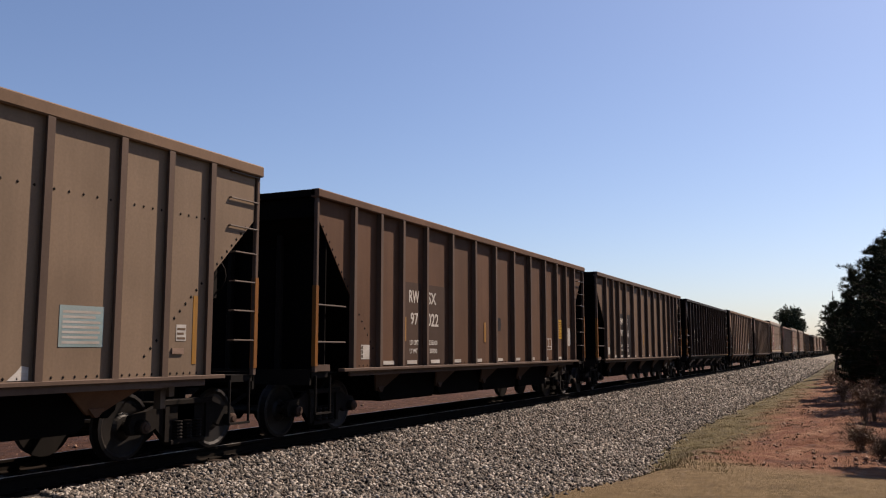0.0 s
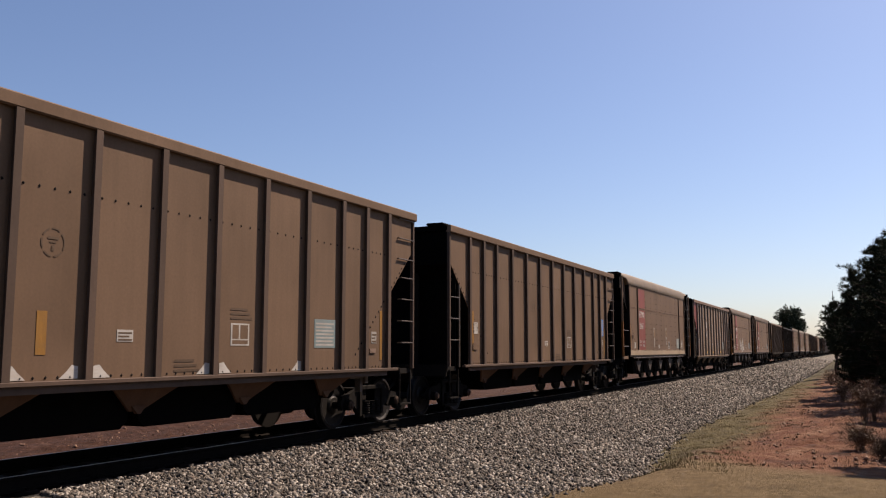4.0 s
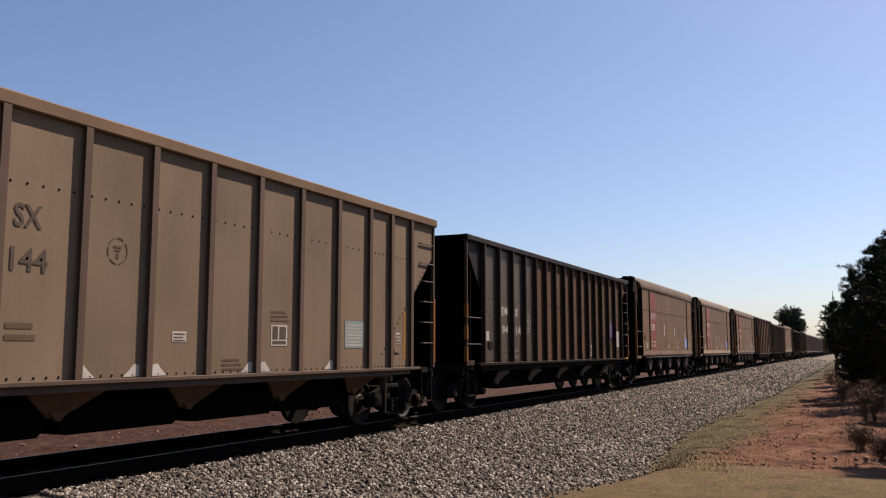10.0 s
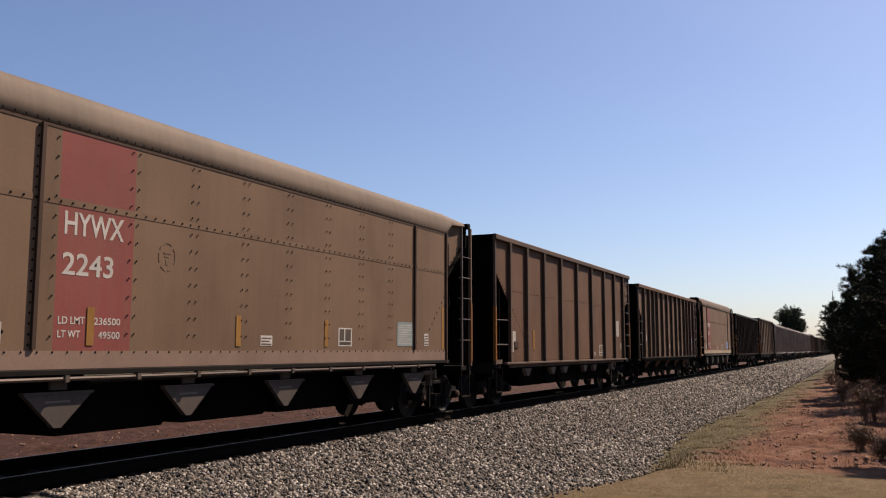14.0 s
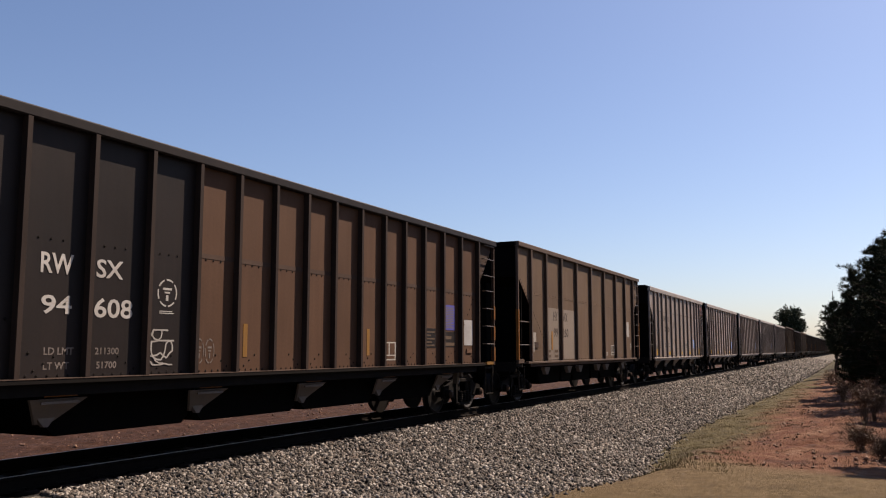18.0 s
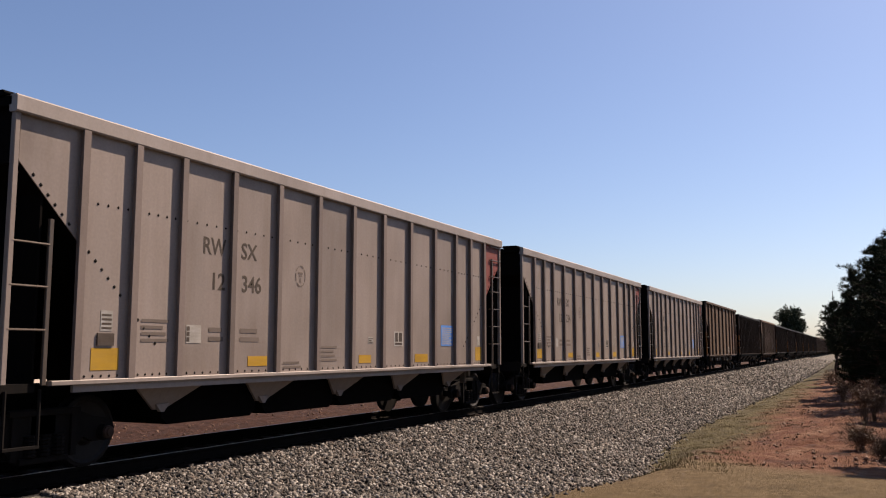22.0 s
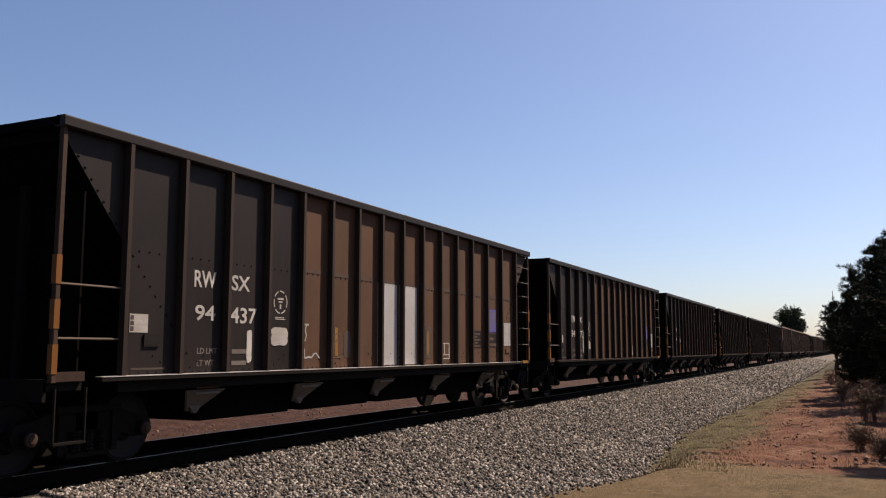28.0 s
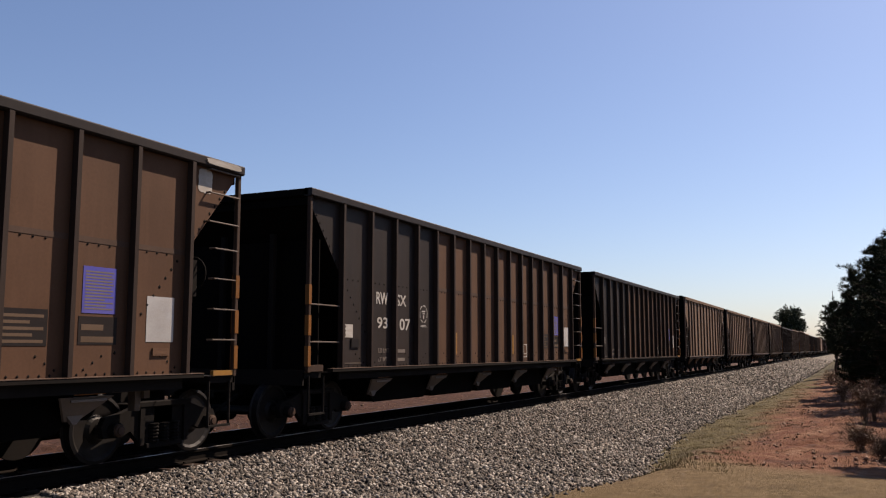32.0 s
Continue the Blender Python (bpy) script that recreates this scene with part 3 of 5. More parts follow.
def end_gear(car, T, y0, sgn, pal, full):
    """What stands at one end: slope sheet, end sheet, posts, ladder, platform, coupler."""
    L, top = T["L"], T["top"]

    def Y(d):
        return y0 + sgn * d

    def seg(a, b):
        return (min(Y(a), Y(b)), max(Y(a), Y(b)))
    key = pal["type"] + ("f" if sgn > 0 else "r")
    pan = T["panel"]
    high, slope = T.get("fall", (3.95, 1.19))
    foot = (high - 1.06) / slope
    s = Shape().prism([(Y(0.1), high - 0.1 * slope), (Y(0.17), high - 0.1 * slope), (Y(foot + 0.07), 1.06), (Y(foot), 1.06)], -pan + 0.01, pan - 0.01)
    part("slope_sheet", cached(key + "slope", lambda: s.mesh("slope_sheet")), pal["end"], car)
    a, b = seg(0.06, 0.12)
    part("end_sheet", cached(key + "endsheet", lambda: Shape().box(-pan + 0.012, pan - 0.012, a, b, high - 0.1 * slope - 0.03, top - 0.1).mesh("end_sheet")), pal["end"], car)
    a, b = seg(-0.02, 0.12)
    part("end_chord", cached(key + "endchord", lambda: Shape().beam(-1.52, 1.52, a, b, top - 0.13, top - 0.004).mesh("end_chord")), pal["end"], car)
    a, b = seg(-0.04, 0.5)
    plat = Shape().box(-1.5, 1.5, a, b, 1.02, 1.12)
    plat.box(-1.5, 1.5, *seg(-0.05, 0.0), 0.9, 1.16)
    part("end_platform", cached(key + "plat", lambda: plat.mesh("end_platform")), GRIME, car)
    if full:
        braces = Shape()
        braces.beam(-0.05, 0.05, *seg(0.3, 0.4), 1.12, 3.55)
        for x in (-0.55, 0.55):
            part("end_brace", cached(key + "brace", lambda: braces.mesh("end_brace")), GRIME, car, "", pose(x, 0, 0))
    if sgn > 0:
        # added near-black sheet, fills the shaded space under the slope sheet
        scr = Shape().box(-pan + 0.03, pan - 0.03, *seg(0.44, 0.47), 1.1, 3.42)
        part("end_screen", cached(key + "screen", lambda: scr.mesh("end_screen")), SOOTSHADE, car)
    c = Shape().beam(-0.09, 0.09, *seg(-0.72, 0.0), 0.78, 0.94).box(-0.16, 0.16, *seg(-0.9, -0.66), 0.7, 1.0).rod((0.2, Y(-0.1), 0.72), (0.25, Y(-0.85), 0.45), 0.035, 6)
    part("coupler", cached(key + "coupler", lambda: c.mesh("coupler")), GRIME, car)
    sides = (1, -1) if full else (1,)
    for side in sides:
        p = Shape().beam(1.5, 1.57, *seg(0.0, 0.075), 1.12, top - 0.13, 0.01)
        post = part("corner_post", cached(key + "post%d" % side, lambda: sided(p, side).mesh("corner_post")), pal["post"], car)
        if pal.get("orange") and side > 0:
            spans = ((1.22, 1.56), (1.74, 2.08), (2.26, 2.6)) if pal["type"] == "K" else ((1.22, 2.6),)
            for z0, z1 in spans:
                o = Shape().box(1.498, 1.577, *seg(-0.007, 0.072), z0, z1)
                part("reflector", cached("%srefl%.2f" % (key, z0), lambda: o.mesh("reflector")), ORANGE, post, "faded orange reflective strip")
        st = Shape().rod((1.52, Y(0.1), 1.05), (1.52, Y(0.1), 0.42), 0.02).rod((1.52, Y(0.55), 1.05), (1.52, Y(0.55), 0.42), 0.02).box(1.49, 1.55, *seg(0.09, 0.56), 0.4, 0.43)
        part("step_stirrup", cached(key + "step%d" % side, lambda: sided(st, side).mesh("step_stirrup")), GRIME, car)
        r = Shape()
        style = T.get("posts", "hopper")
        if sgn < 0 or style == "ladder":
            if style == "hopper" or sgn > 0:
                zs, grabs = np.arange(1.72, (top - 0.45) if sgn < 0 else 3.0, 0.49), []
            else:
                zs, grabs = [1.64, 2.08, 2.52, 2.96], [3.40, 3.82, 4.16 if top < 4.34 else 4.22]
                hold = Shape().rod((1.57, Y(0.05), 0), (1.57, Y(0.70), 0), 0.014).rod((1.57, Y(0.695), 0), (pan, Y(0.695), 0), 0.014).rod((1.57, Y(0.08), 0), (pan, Y(0.08), 0), 0.014)
                for z in grabs:
                    part("grab_iron", cached(key + "hold%d" % side, lambda: sided(hold, side).mesh("grab_iron")), pal["ladder"], car, "", pose(0, 0, z - 0.06))
            rung = Shape().rod((1.56, Y(0.04), 0), (1.56, Y(0.55), 0), 0.014).rod((1.56, Y(0.545), 0), (1.46, Y(0.545), 0), 0.014)
            for z in zs:
                part("rung", cached(key + "rung%d" % side, lambda: sided(rung, side).mesh("rung")), pal["ladder"], car, "", pose(0, 0, float(z)))
            zt = top - 0.15 if style == "hopper" else (3.8 if sgn < 0 else 3.0)
            if pal["type"] == "K" and sgn < 0 and side > 0:
                ft = Shape().box(1.50, 1.56, *seg(0.06, 0.5), 1.13, 1.2)
                part("footing", cached(key + "rearfooting", lambda: ft.mesh("footing")), MARKORANGE, car, "dull yellow step plate")
            if pal["type"] not in "SGH" and sgn < 0:
                continue
            r.beam(1.53, 1.57, *seg(0.53, 0.59), 1.1, zt, 0.006)
        else:
            r.rod((1.54, Y(0.05), 0), (1.54, Y(1.0), 0), 0.016)
            for z in (1.63, 2.27):
                part("grab_iron", cached(key + "grab%d" % side, lambda: sided(r, side).mesh("grab_iron")), pal["ladder"], car, "", pose(0, 0, z))
            fs = Shape().box(1.48, 1.55, *seg(0.05, 0.85 if style == "hopper" else 0.5), 1.13, 1.24)
            part("footing", cached(key + "footing%d" % side, lambda: sided(fs, side).mesh("footing")), pal["post"], car)
            continue
        part("ladder_stile", cached(key + "stile%d" % side, lambda: sided(r, side).mesh("ladder_stile")), pal["ladder"], car)
    if sgn > 0 and full and pal["type"] in "RGH":
        cap = Shape().beam(1.0, 1.44, *seg(-0.06, 0.42), top - 0.005, top + 0.055, 0.025)
        part("end_cap", cached(key + "cap", lambda: cap.mesh("end_cap")), SOOTSHADE, car)
    if sgn < 0 and full:
        w = Shape()
        for k in range(16):
            a0, a1 = 2 * math.pi * k / 16, 2 * math.pi * (k + 1) / 16
            w.rod((0.75 + 0.26 * math.cos(a0), Y(0.1), 2.65 + 0.26 * math.sin(a0)), (0.75 + 0.26 * math.cos(a1), Y(0.1), 2.65 + 0.26 * math.sin(a1)), 0.016)
        for k in range(4):
            w.rod((0.75, Y(0.1), 2.65), (0.75 + 0.26 * math.cos(k * 1.57 + 0.4), Y(0.1), 2.65 + 0.26 * math.sin(k * 1.57 + 0.4)), 0.012)
        w.box(0.62, 0.88, *seg(0.14, 0.3), 2.3, 2.85).box(0.7, 0.8, *seg(0.15, 0.25), 1.12, 2.3)
        part("hand_brake", cached(key + "brake", lambda: w.mesh("hand_brake")), GRIME, car, "hand brake wheel on its gear housing")


def underframe(car, T, pal, full):
    L = T["L"]
    key = pal["type"]
    part("centre_sill", cached(key + "csill", lambda: Shape().beam(-0.2, 0.2, 0.0, L, 0.72, 1.05).mesh("centre_sill")), GRIME, car)
    ch = T["chutes"]
    edges = [ch[0] - 0.45] + ch + ([ch[-1] + 0.5] if key != "H" else [ch[-1] + 0.45])
    bays = sorted(zip(edges, edges[1:]), key=lambda e: e[0])
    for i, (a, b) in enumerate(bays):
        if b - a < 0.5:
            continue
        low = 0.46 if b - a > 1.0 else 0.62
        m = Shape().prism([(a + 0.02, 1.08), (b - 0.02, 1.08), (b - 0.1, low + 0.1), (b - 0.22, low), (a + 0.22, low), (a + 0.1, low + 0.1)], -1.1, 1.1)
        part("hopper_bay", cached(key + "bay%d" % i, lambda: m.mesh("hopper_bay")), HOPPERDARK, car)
    v = T.get("vee", 0.42)
    for side in ((1, -1) if full else (1,)):
        for c in ch:
            if key == "H":
                s = Shape().prism([(c - 0.48, 0.98), (c + 0.48, 0.98), (c + 0.05, 0.59), (c - 0.05, 0.59)], 1.32, 1.40).box(1.33, 1.42, c - 0.5, c + 0.5, 0.98, 1.01).box(1.35, 1.39, c - 0.12, c + 0.12, 1.03, 1.15)
            elif key == "D":
                s = Shape().prism([(c - 0.24, 0.93), (c + 0.24, 0.93), (c + 0.06, 0.76), (c - 0.06, 0.76)], 1.3, 1.42).box(1.32, 1.43, c - 0.25, c + 0.25, 0.93, 0.97)
            else:
                zt, zb = (0.93, 0.62) if key == "K" else (1.1, 0.68)
                # the chute plate leans inward towards its mouth
                plate = [(1.42, c - v, zt), (1.42, c + v, zt), (1.14, c + 0.1, zb), (1.14, c - 0.1, zb)]
                s = Shape().add(plate + [(x - 0.04, y, z) for x, y, z in plate], [(0, 1, 2, 3), (7, 6, 5, 4), (0, 4, 5, 1), (1, 5, 6, 2), (2, 6, 7, 3), (3, 7, 4, 0)])
                s.prism([(c - 0.13, zb + 0.08), (c + 0.13, zb + 0.08), (c + 0.03, zb - 0.03), (c - 0.03, zb - 0.03)], 1.15, 1.21)
                if v < 0.5:
                    s.box(1.42, 1.44, c - 0.27, c + 0.27, 0.87, 0.90)
            part("chute", cached("%schute%d%.2f" % (key, side, c), lambda: sided(s, side).mesh("chute")), pal["chute"], car)
    for y, sg in ((0.98, 1), (L - 0.98, -1)):
        car_wheels[car].extend(truck_parts(car, y, full))
    if full:
        t = Shape().rod((-1.0, 3.0, 0.85), (-1.0, 4.2, 0.85), 0.2, 14)
        part("air_tank", cached("tank", lambda: t.mesh("air_tank")), GRIME, car)
        rl = Shape().rod((1.28, L - 2.1, 1.0), (1.28, L - 1.6, 1.0), 0.05, 10).box(1.18, 1.3, L - 1.72, L - 1.62, 0.7, 1.1).box(1.3, 1.36, L - 1.62, L - 1.52, 0.86, 1.06)
        part("release_gear", cached(key + "release", lambda: rl.mesh("release_gear")), STEEL, car, "worn steel release handle and valve gear")


car_wheels = {}


def bolts_mesh(points, r=0.016, x=1.47):
    s = Shape()
    for y, z in points:
        s.add([(x, y - r, z), (x, y, z - r), (x, y + r, z), (x, y, z + r), (x + 0.014, y, z)], [(0, 1, 4), (1, 2, 4), (2, 3, 4), (3, 0, 4)])
    return s.mesh("bolts", False)


def ribbed_car(pal, full):
    T = TYPES[pal["type"]]
    key, L, top = pal["type"], T["L"], T["top"]
    ribs, pan, out, ch, sill = T["ribs"], T["panel"], T["out"], T["chord"], T["sill"]
    car = new("hopper_car")
    car_wheels[car] = []
    x0 = pan - 0.02
    marks = [0.1] + ribs + [L - 0.1]
    n = len(marks) - 1
    high, slope = T.get("fall", (3.95, 1.19))

    def fall(d):
        """Height of the slope sheet's edge at d metres from the car's end."""
        return high - slope * d
    hi = top - ch + 0.004
    for k in range(n):
        a, b = marks[k], marks[k + 1]
        if k == 0:
            poly = [(a, hi), (a, fall(a)), (b, fall(b)), (b, hi)]
        elif k == n - 1:
            poly = [(a, hi), (a, fall(L - a)), (b, fall(L - b)), (b, hi)]
        else:
            poly = [(a, sill), (b, sill), (b, hi), (a, hi)]
        me = cached("%spanel%d" % (key, k), lambda: Shape().prism(poly, x0, pan).mesh("panel"))
        part("panel", me, pal["panels"].get(k, pal["body"]), car)
    far = [(0.1, hi), (0.1, fall(0.1)), (ribs[0], fall(ribs[0])), (ribs[0], sill), (ribs[-1], sill), (ribs[-1], fall(L - ribs[-1])), (L - 0.1, fall(0.1)), (L - 0.1, hi)]
    part("far_side_sheet", cached(key + "farside", lambda: Shape().prism(far, -pan, -x0).mesh("far_side_sheet")), pal["body"], car)
    w = T["rib_w"]

    def rib(side):
        s = Shape().beam(pan, out - 0.012, -w * 0.32, w * 0.32, sill, hi, 0.004).beam(out - 0.012, out, -w / 2, w / 2, sill, hi, 0.003)
        return sided(s, side).mesh("rib")
    for side in ((1, -1) if full else (1,)):
        for y in ribs:
            part("rib", cached("%srib%d" % (key, side), lambda: rib(side)), pal["rib"], car, "", pose(0, y, 0))
    for side in (1, -1):
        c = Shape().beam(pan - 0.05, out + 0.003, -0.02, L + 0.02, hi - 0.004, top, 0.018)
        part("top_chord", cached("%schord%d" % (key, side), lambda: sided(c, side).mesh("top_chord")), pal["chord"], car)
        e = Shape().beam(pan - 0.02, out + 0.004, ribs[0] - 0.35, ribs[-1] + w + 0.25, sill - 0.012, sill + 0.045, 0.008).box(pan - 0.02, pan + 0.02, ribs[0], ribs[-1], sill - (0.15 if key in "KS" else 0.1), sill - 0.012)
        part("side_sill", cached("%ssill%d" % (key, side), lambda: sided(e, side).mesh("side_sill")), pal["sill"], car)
    if key in "KS":
        # thin paler strip standing in for the sill's sunlit top edge
        lip = Shape().box(pan, out + 0.009, ribs[0] - 0.35, ribs[-1] + w + 0.25, sill + 0.046, sill + 0.056)
        part("sill_lip", cached(key + "lip", lambda: lip.mesh("sill_lip")), pal.get("lip", RIBBROWN), car)
    # bolt rows: mid seam, foot of the panels, and the slanting rows of the slope sheets
    pts = []
    for k, (a, b) in enumerate(zip(ribs, ribs[1:])):
        for u in (0.2, 0.35, 0.5, 0.65, 0.8):
            pts.append((a + (b - a) * u, sill + 0.08))
        if key in "KS":
            pts += [(a + (b - a) * u, T["seam"] - 0.02) for u in (0.28, 0.46, 0.64)]
            pts += [(a + (b - a) * (0.3 + 0.14 * j if k % 2 else 0.86 - 0.14 * j), sill + 0.14 + 0.08 * j) for j in (0, 1, 2)]
        elif key != "B":
            pts += [(a + (b - a) * u, T["seam"] + 0.012) for u in (0.12, 0.31, 0.5, 0.69, 0.88)]
    big = []
    for d in np.arange(0.3, 2.3, 0.105):
        z = fall(d) + 0.06
        for y in (d, L - d):
            if min(abs(y - r) for r in ribs) > 0.1:
                big.append((y, z))
    part("bolts", cached(key + "bolts", lambda: bolts_mesh(pts, 0.022, pan)), pal.get("boltcol", GRIME), car)["kind"] = "stuff"
    part("bolts", cached(key + "slant", lambda: bolts_mesh(big, 0.028, pan)), pal.get("boltcol", GRIME), car, "slanting rows of bolts")["kind"] = "stuff"
    sm = Shape()
    for a, b in list(zip(ribs, ribs[1:]))[4 if key == "K" else 0:]:
        sm.box(pan, pan + 0.005, a + 0.03, b - 0.03, T["seam"] + (0.0 if key in "KS" else -0.03), T["seam"] + (0.07 if key in "KS" else 0.03))
    if key in "KSD":
        part("seam_strip", cached(key + "seam", lambda: sm.mesh("seam_strip")), pal.get("seamcol", pal["body"]), car)
    end_gear(car, T, 0.0, 1, pal, full)
    end_gear(car, T, L, -1, pal, full)
    underframe(car, T, pal, full)
    return car


def softened(me):
    """Smooth shading on the side faces, flat ends."""
    me.polygons.foreach_set("use_smooth", [len(f.vertices) == 4 for f in me.polygons])
    return me


def smooth_car(pal, full):
    """Riveted flush-sided car with a curved shoulder along its top."""
    T = TYPES["H"]
    L, key = T["L"], "H"
    car = new("hopper_car")
    car_wheels[car] = []
    a, b = 1.34, L - 1.3
    for i, (p, q) in enumerate(((a, 2.9), (2.9, 3.12), (3.12, 4.3), (4.3, 12.15), (12.15, b))):
        me = cached("Hpanel%d" % i, lambda: Shape().box(1.45, 1.5, p, q, 1.27, 4.14).mesh("panel"))
        part("panel", me, pal["panels"].get(i, pal["body"]), car)
    part("far_side_sheet", cached("Hfar", lambda: Shape().box(-1.5, -1.45, a, b, 1.27, 4.14).mesh("far_side_sheet")), pal["body"], car)
    high, slope = T["fall"]
    for side in (1, -1):
        mid = [(1.502, 4.136), (1.515, 4.16), (1.503, 4.31), (1.46, 4.47), (1.425, 4.55), (1.385, 4.60), (1.31, 4.622), (1.16, 4.63), (1.16, 4.12)]
        tip = [(1.43, 4.47), (1.44, 4.475), (1.435, 4.48), (1.415, 4.50), (1.375, 4.53), (1.325, 4.56), (1.26, 4.58), (1.16, 4.59), (1.16, 4.46)]
        knee = [(1.49, 4.37), (1.50, 4.38), (1.50, 4.41), (1.48, 4.475), (1.435, 4.545), (1.375, 4.585), (1.30, 4.61), (1.16, 4.62), (1.16, 4.36)]
        secs = [(-0.02, tip), (1.02, knee), (1.36, mid), (L - 1.32, mid), (L - 0.98, knee), (L + 0.02, tip)]
        vs = [(x, y, z) for y, sec in secs for x, z in sec]
        k = len(mid)
        fs = [(i * k + j, i * k + (j + 1) % k, (i + 1) * k + (j + 1) % k, (i + 1) * k + j) for i in range(5) for j in range(k)] + [tuple(range(k)), tuple(range(6 * k - 1, 5 * k - 1, -1))]
        part("top_curb", cached("Hcurb%d" % side, lambda: softened(sided(Shape().add(vs, fs), side).mesh("top_curb"))), pal["chord"], car)
        for tag, f in (("f", lambda d: d), ("r", lambda d: L - d)):
            e = Shape().prism([(f(0.1), 4.46), (f(0.1), high - 0.1 * slope), (f(1.36), high - 1.36 * slope), (f(1.36), 4.38)], 1.33, 1.36)
            w = Shape().box(1.24, 1.5, min(f(1.33), f(1.36)), max(f(1.33), f(1.36)), 1.2, 4.14)
            # body-side step in near-black, its shade carried by the colour
            part("return_plate", cached("Hreturn%s%d" % (tag, side), lambda: sided(w, side).mesh("return_plate")), GRIME, car)
            part("end_panel", cached("Hendpanel%s%d" % (tag, side), lambda: sided(e, side).mesh("end_panel")), pal["body"], car)
        d = Shape().beam(1.5, 1.535, -0.03, 0.03, 1.2, 4.15, 0.005)
        for y in (1.36, b - 0.03):
            part("edge_angle", cached("Hedge%d" % side, lambda: sided(d, side).mesh("edge_angle")), pal["rib"], car, "", pose(0, y, 0))
        for y in (2.84, 12.22):
            g = Shape().beam(1.5, 1.54, -0.03, 0.03, 1.5, 4.12, 0.005)
            part("batten", cached("Hbatten%d" % side, lambda: sided(g, side).mesh("batten")), pal["rib"], car, "", pose(0, y, 0))
        s = Shape().beam(1.44, 1.53, a - 0.1, b + 0.1, 1.2, 1.27, 0.01)
        part("side_sill", cached("Hsill%d" % side, lambda: sided(s, side).mesh("side_sill")), GRIME, car)
        p = Shape().rod((1.5, 1.9, 1.16), (1.5, L - 1.9, 1.16), 0.028, 8)
        for y in np.arange(2.2, L - 2, 1.13):
            p.box(1.46, 1.54, y - 0.03, y + 0.03, 1.12, 1.2)
        part("air_pipe", cached("Hpipe%d" % side, lambda: sided(p, side).mesh("air_pipe")), STEEL, car, "grey pipe along the sill")
    band = Shape().box(1.5, 1.508, a + 0.03, b - 0.03, 1.275, 1.485)
    part("lower_band", cached("Hband", lambda: band.mesh("lower_band")), pal["band"], car, pal.get("bandlabel", ""))
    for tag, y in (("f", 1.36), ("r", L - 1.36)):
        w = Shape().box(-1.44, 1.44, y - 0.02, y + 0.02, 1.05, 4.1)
        part("bulkhead", cached("Hbulk" + tag, lambda: w.mesh("bulkhead")), SOOTSHADE, car)
    lap = Shape().box(1.5, 1.505, a + 0.03, b - 0.03, 3.2, 3.28)
    part("lap_seam", cached("Hlap", lambda: lap.mesh("lap_seam")), pal["body"], car)
    # dark strip that paints in the curb's shadow along the side
    shade_strip = Shape().box(1.5, 1.506, a, b, 4.1, 4.135)
    part("shadow_lip", cached("Hlip", lambda: shade_strip.mesh("shadow_lip")), pal["rib"], car)
    top_row = [(y, 4.172) for y in np.arange(a + 0.06, b, 0.15)]
    pts = [(y, 1.47) for y in np.arange(a + 0.1, b, 0.21)] + [(y, 3.24) for y in np.arange(a + 0.1, b, 0.17)]
    cols = [4.3, 5.44, 6.58, 7.73, 8.88, 10.03, 11.17]
    for y in cols:
        pts += [(y + o, z) for o in (-0.06, 0.06) for z in np.arange(1.7, 4.1, 0.235)]
    pts += [(y, z) for y in (3.07, 12.3) for z in np.arange(1.65, 4.1, 0.235)]
    pts += [(2.785, z) for z in np.arange(1.55, 4.1, 0.12)]
    big = [(1.47 + 0.123 * k, 2.67 - 0.122 * k) for k in range(9)] + [(b - 0.13 - 0.123 * k, 2.67 - 0.122 * k) for k in range(9)]
    part("bolts", cached("Hbolts", lambda: bolts_mesh(pts, 0.018, 1.508)), GRIME, car, "rows of rivet heads")["kind"] = "stuff"
    part("bolts", cached("Htoprow", lambda: bolts_mesh(top_row, 0.022, 1.512)), GRIME, car)["kind"] = "stuff"
    part("bolts", cached("Hslant", lambda: bolts_mesh(big, 0.026, 1.5)), GRIME, car, "slanting rows of large bolts")["kind"] = "stuff"
    ends = Shape()
    for d in np.arange(0.3, 1.2, 0.15):
        for y in (d, L - d):
            z = high - slope * d + 0.1
            ends.add([(1.36, y - 0.025, z), (1.36, y, z - 0.025), (1.36, y + 0.025, z), (1.36, y, z + 0.025), (1.385, y, z)], [(0, 1, 4), (1, 2, 4), (2, 3, 4), (3, 0, 4)])
    part("bolts", cached("Hendbolts", lambda: ends.mesh("bolts", False)), GRIME, car)["kind"] = "stuff"
    end_gear(car, T, 0.0, 1, pal, full)
    end_gear(car, T, L, -1, pal, full)
    underframe(car, T, pal, full)
    return car


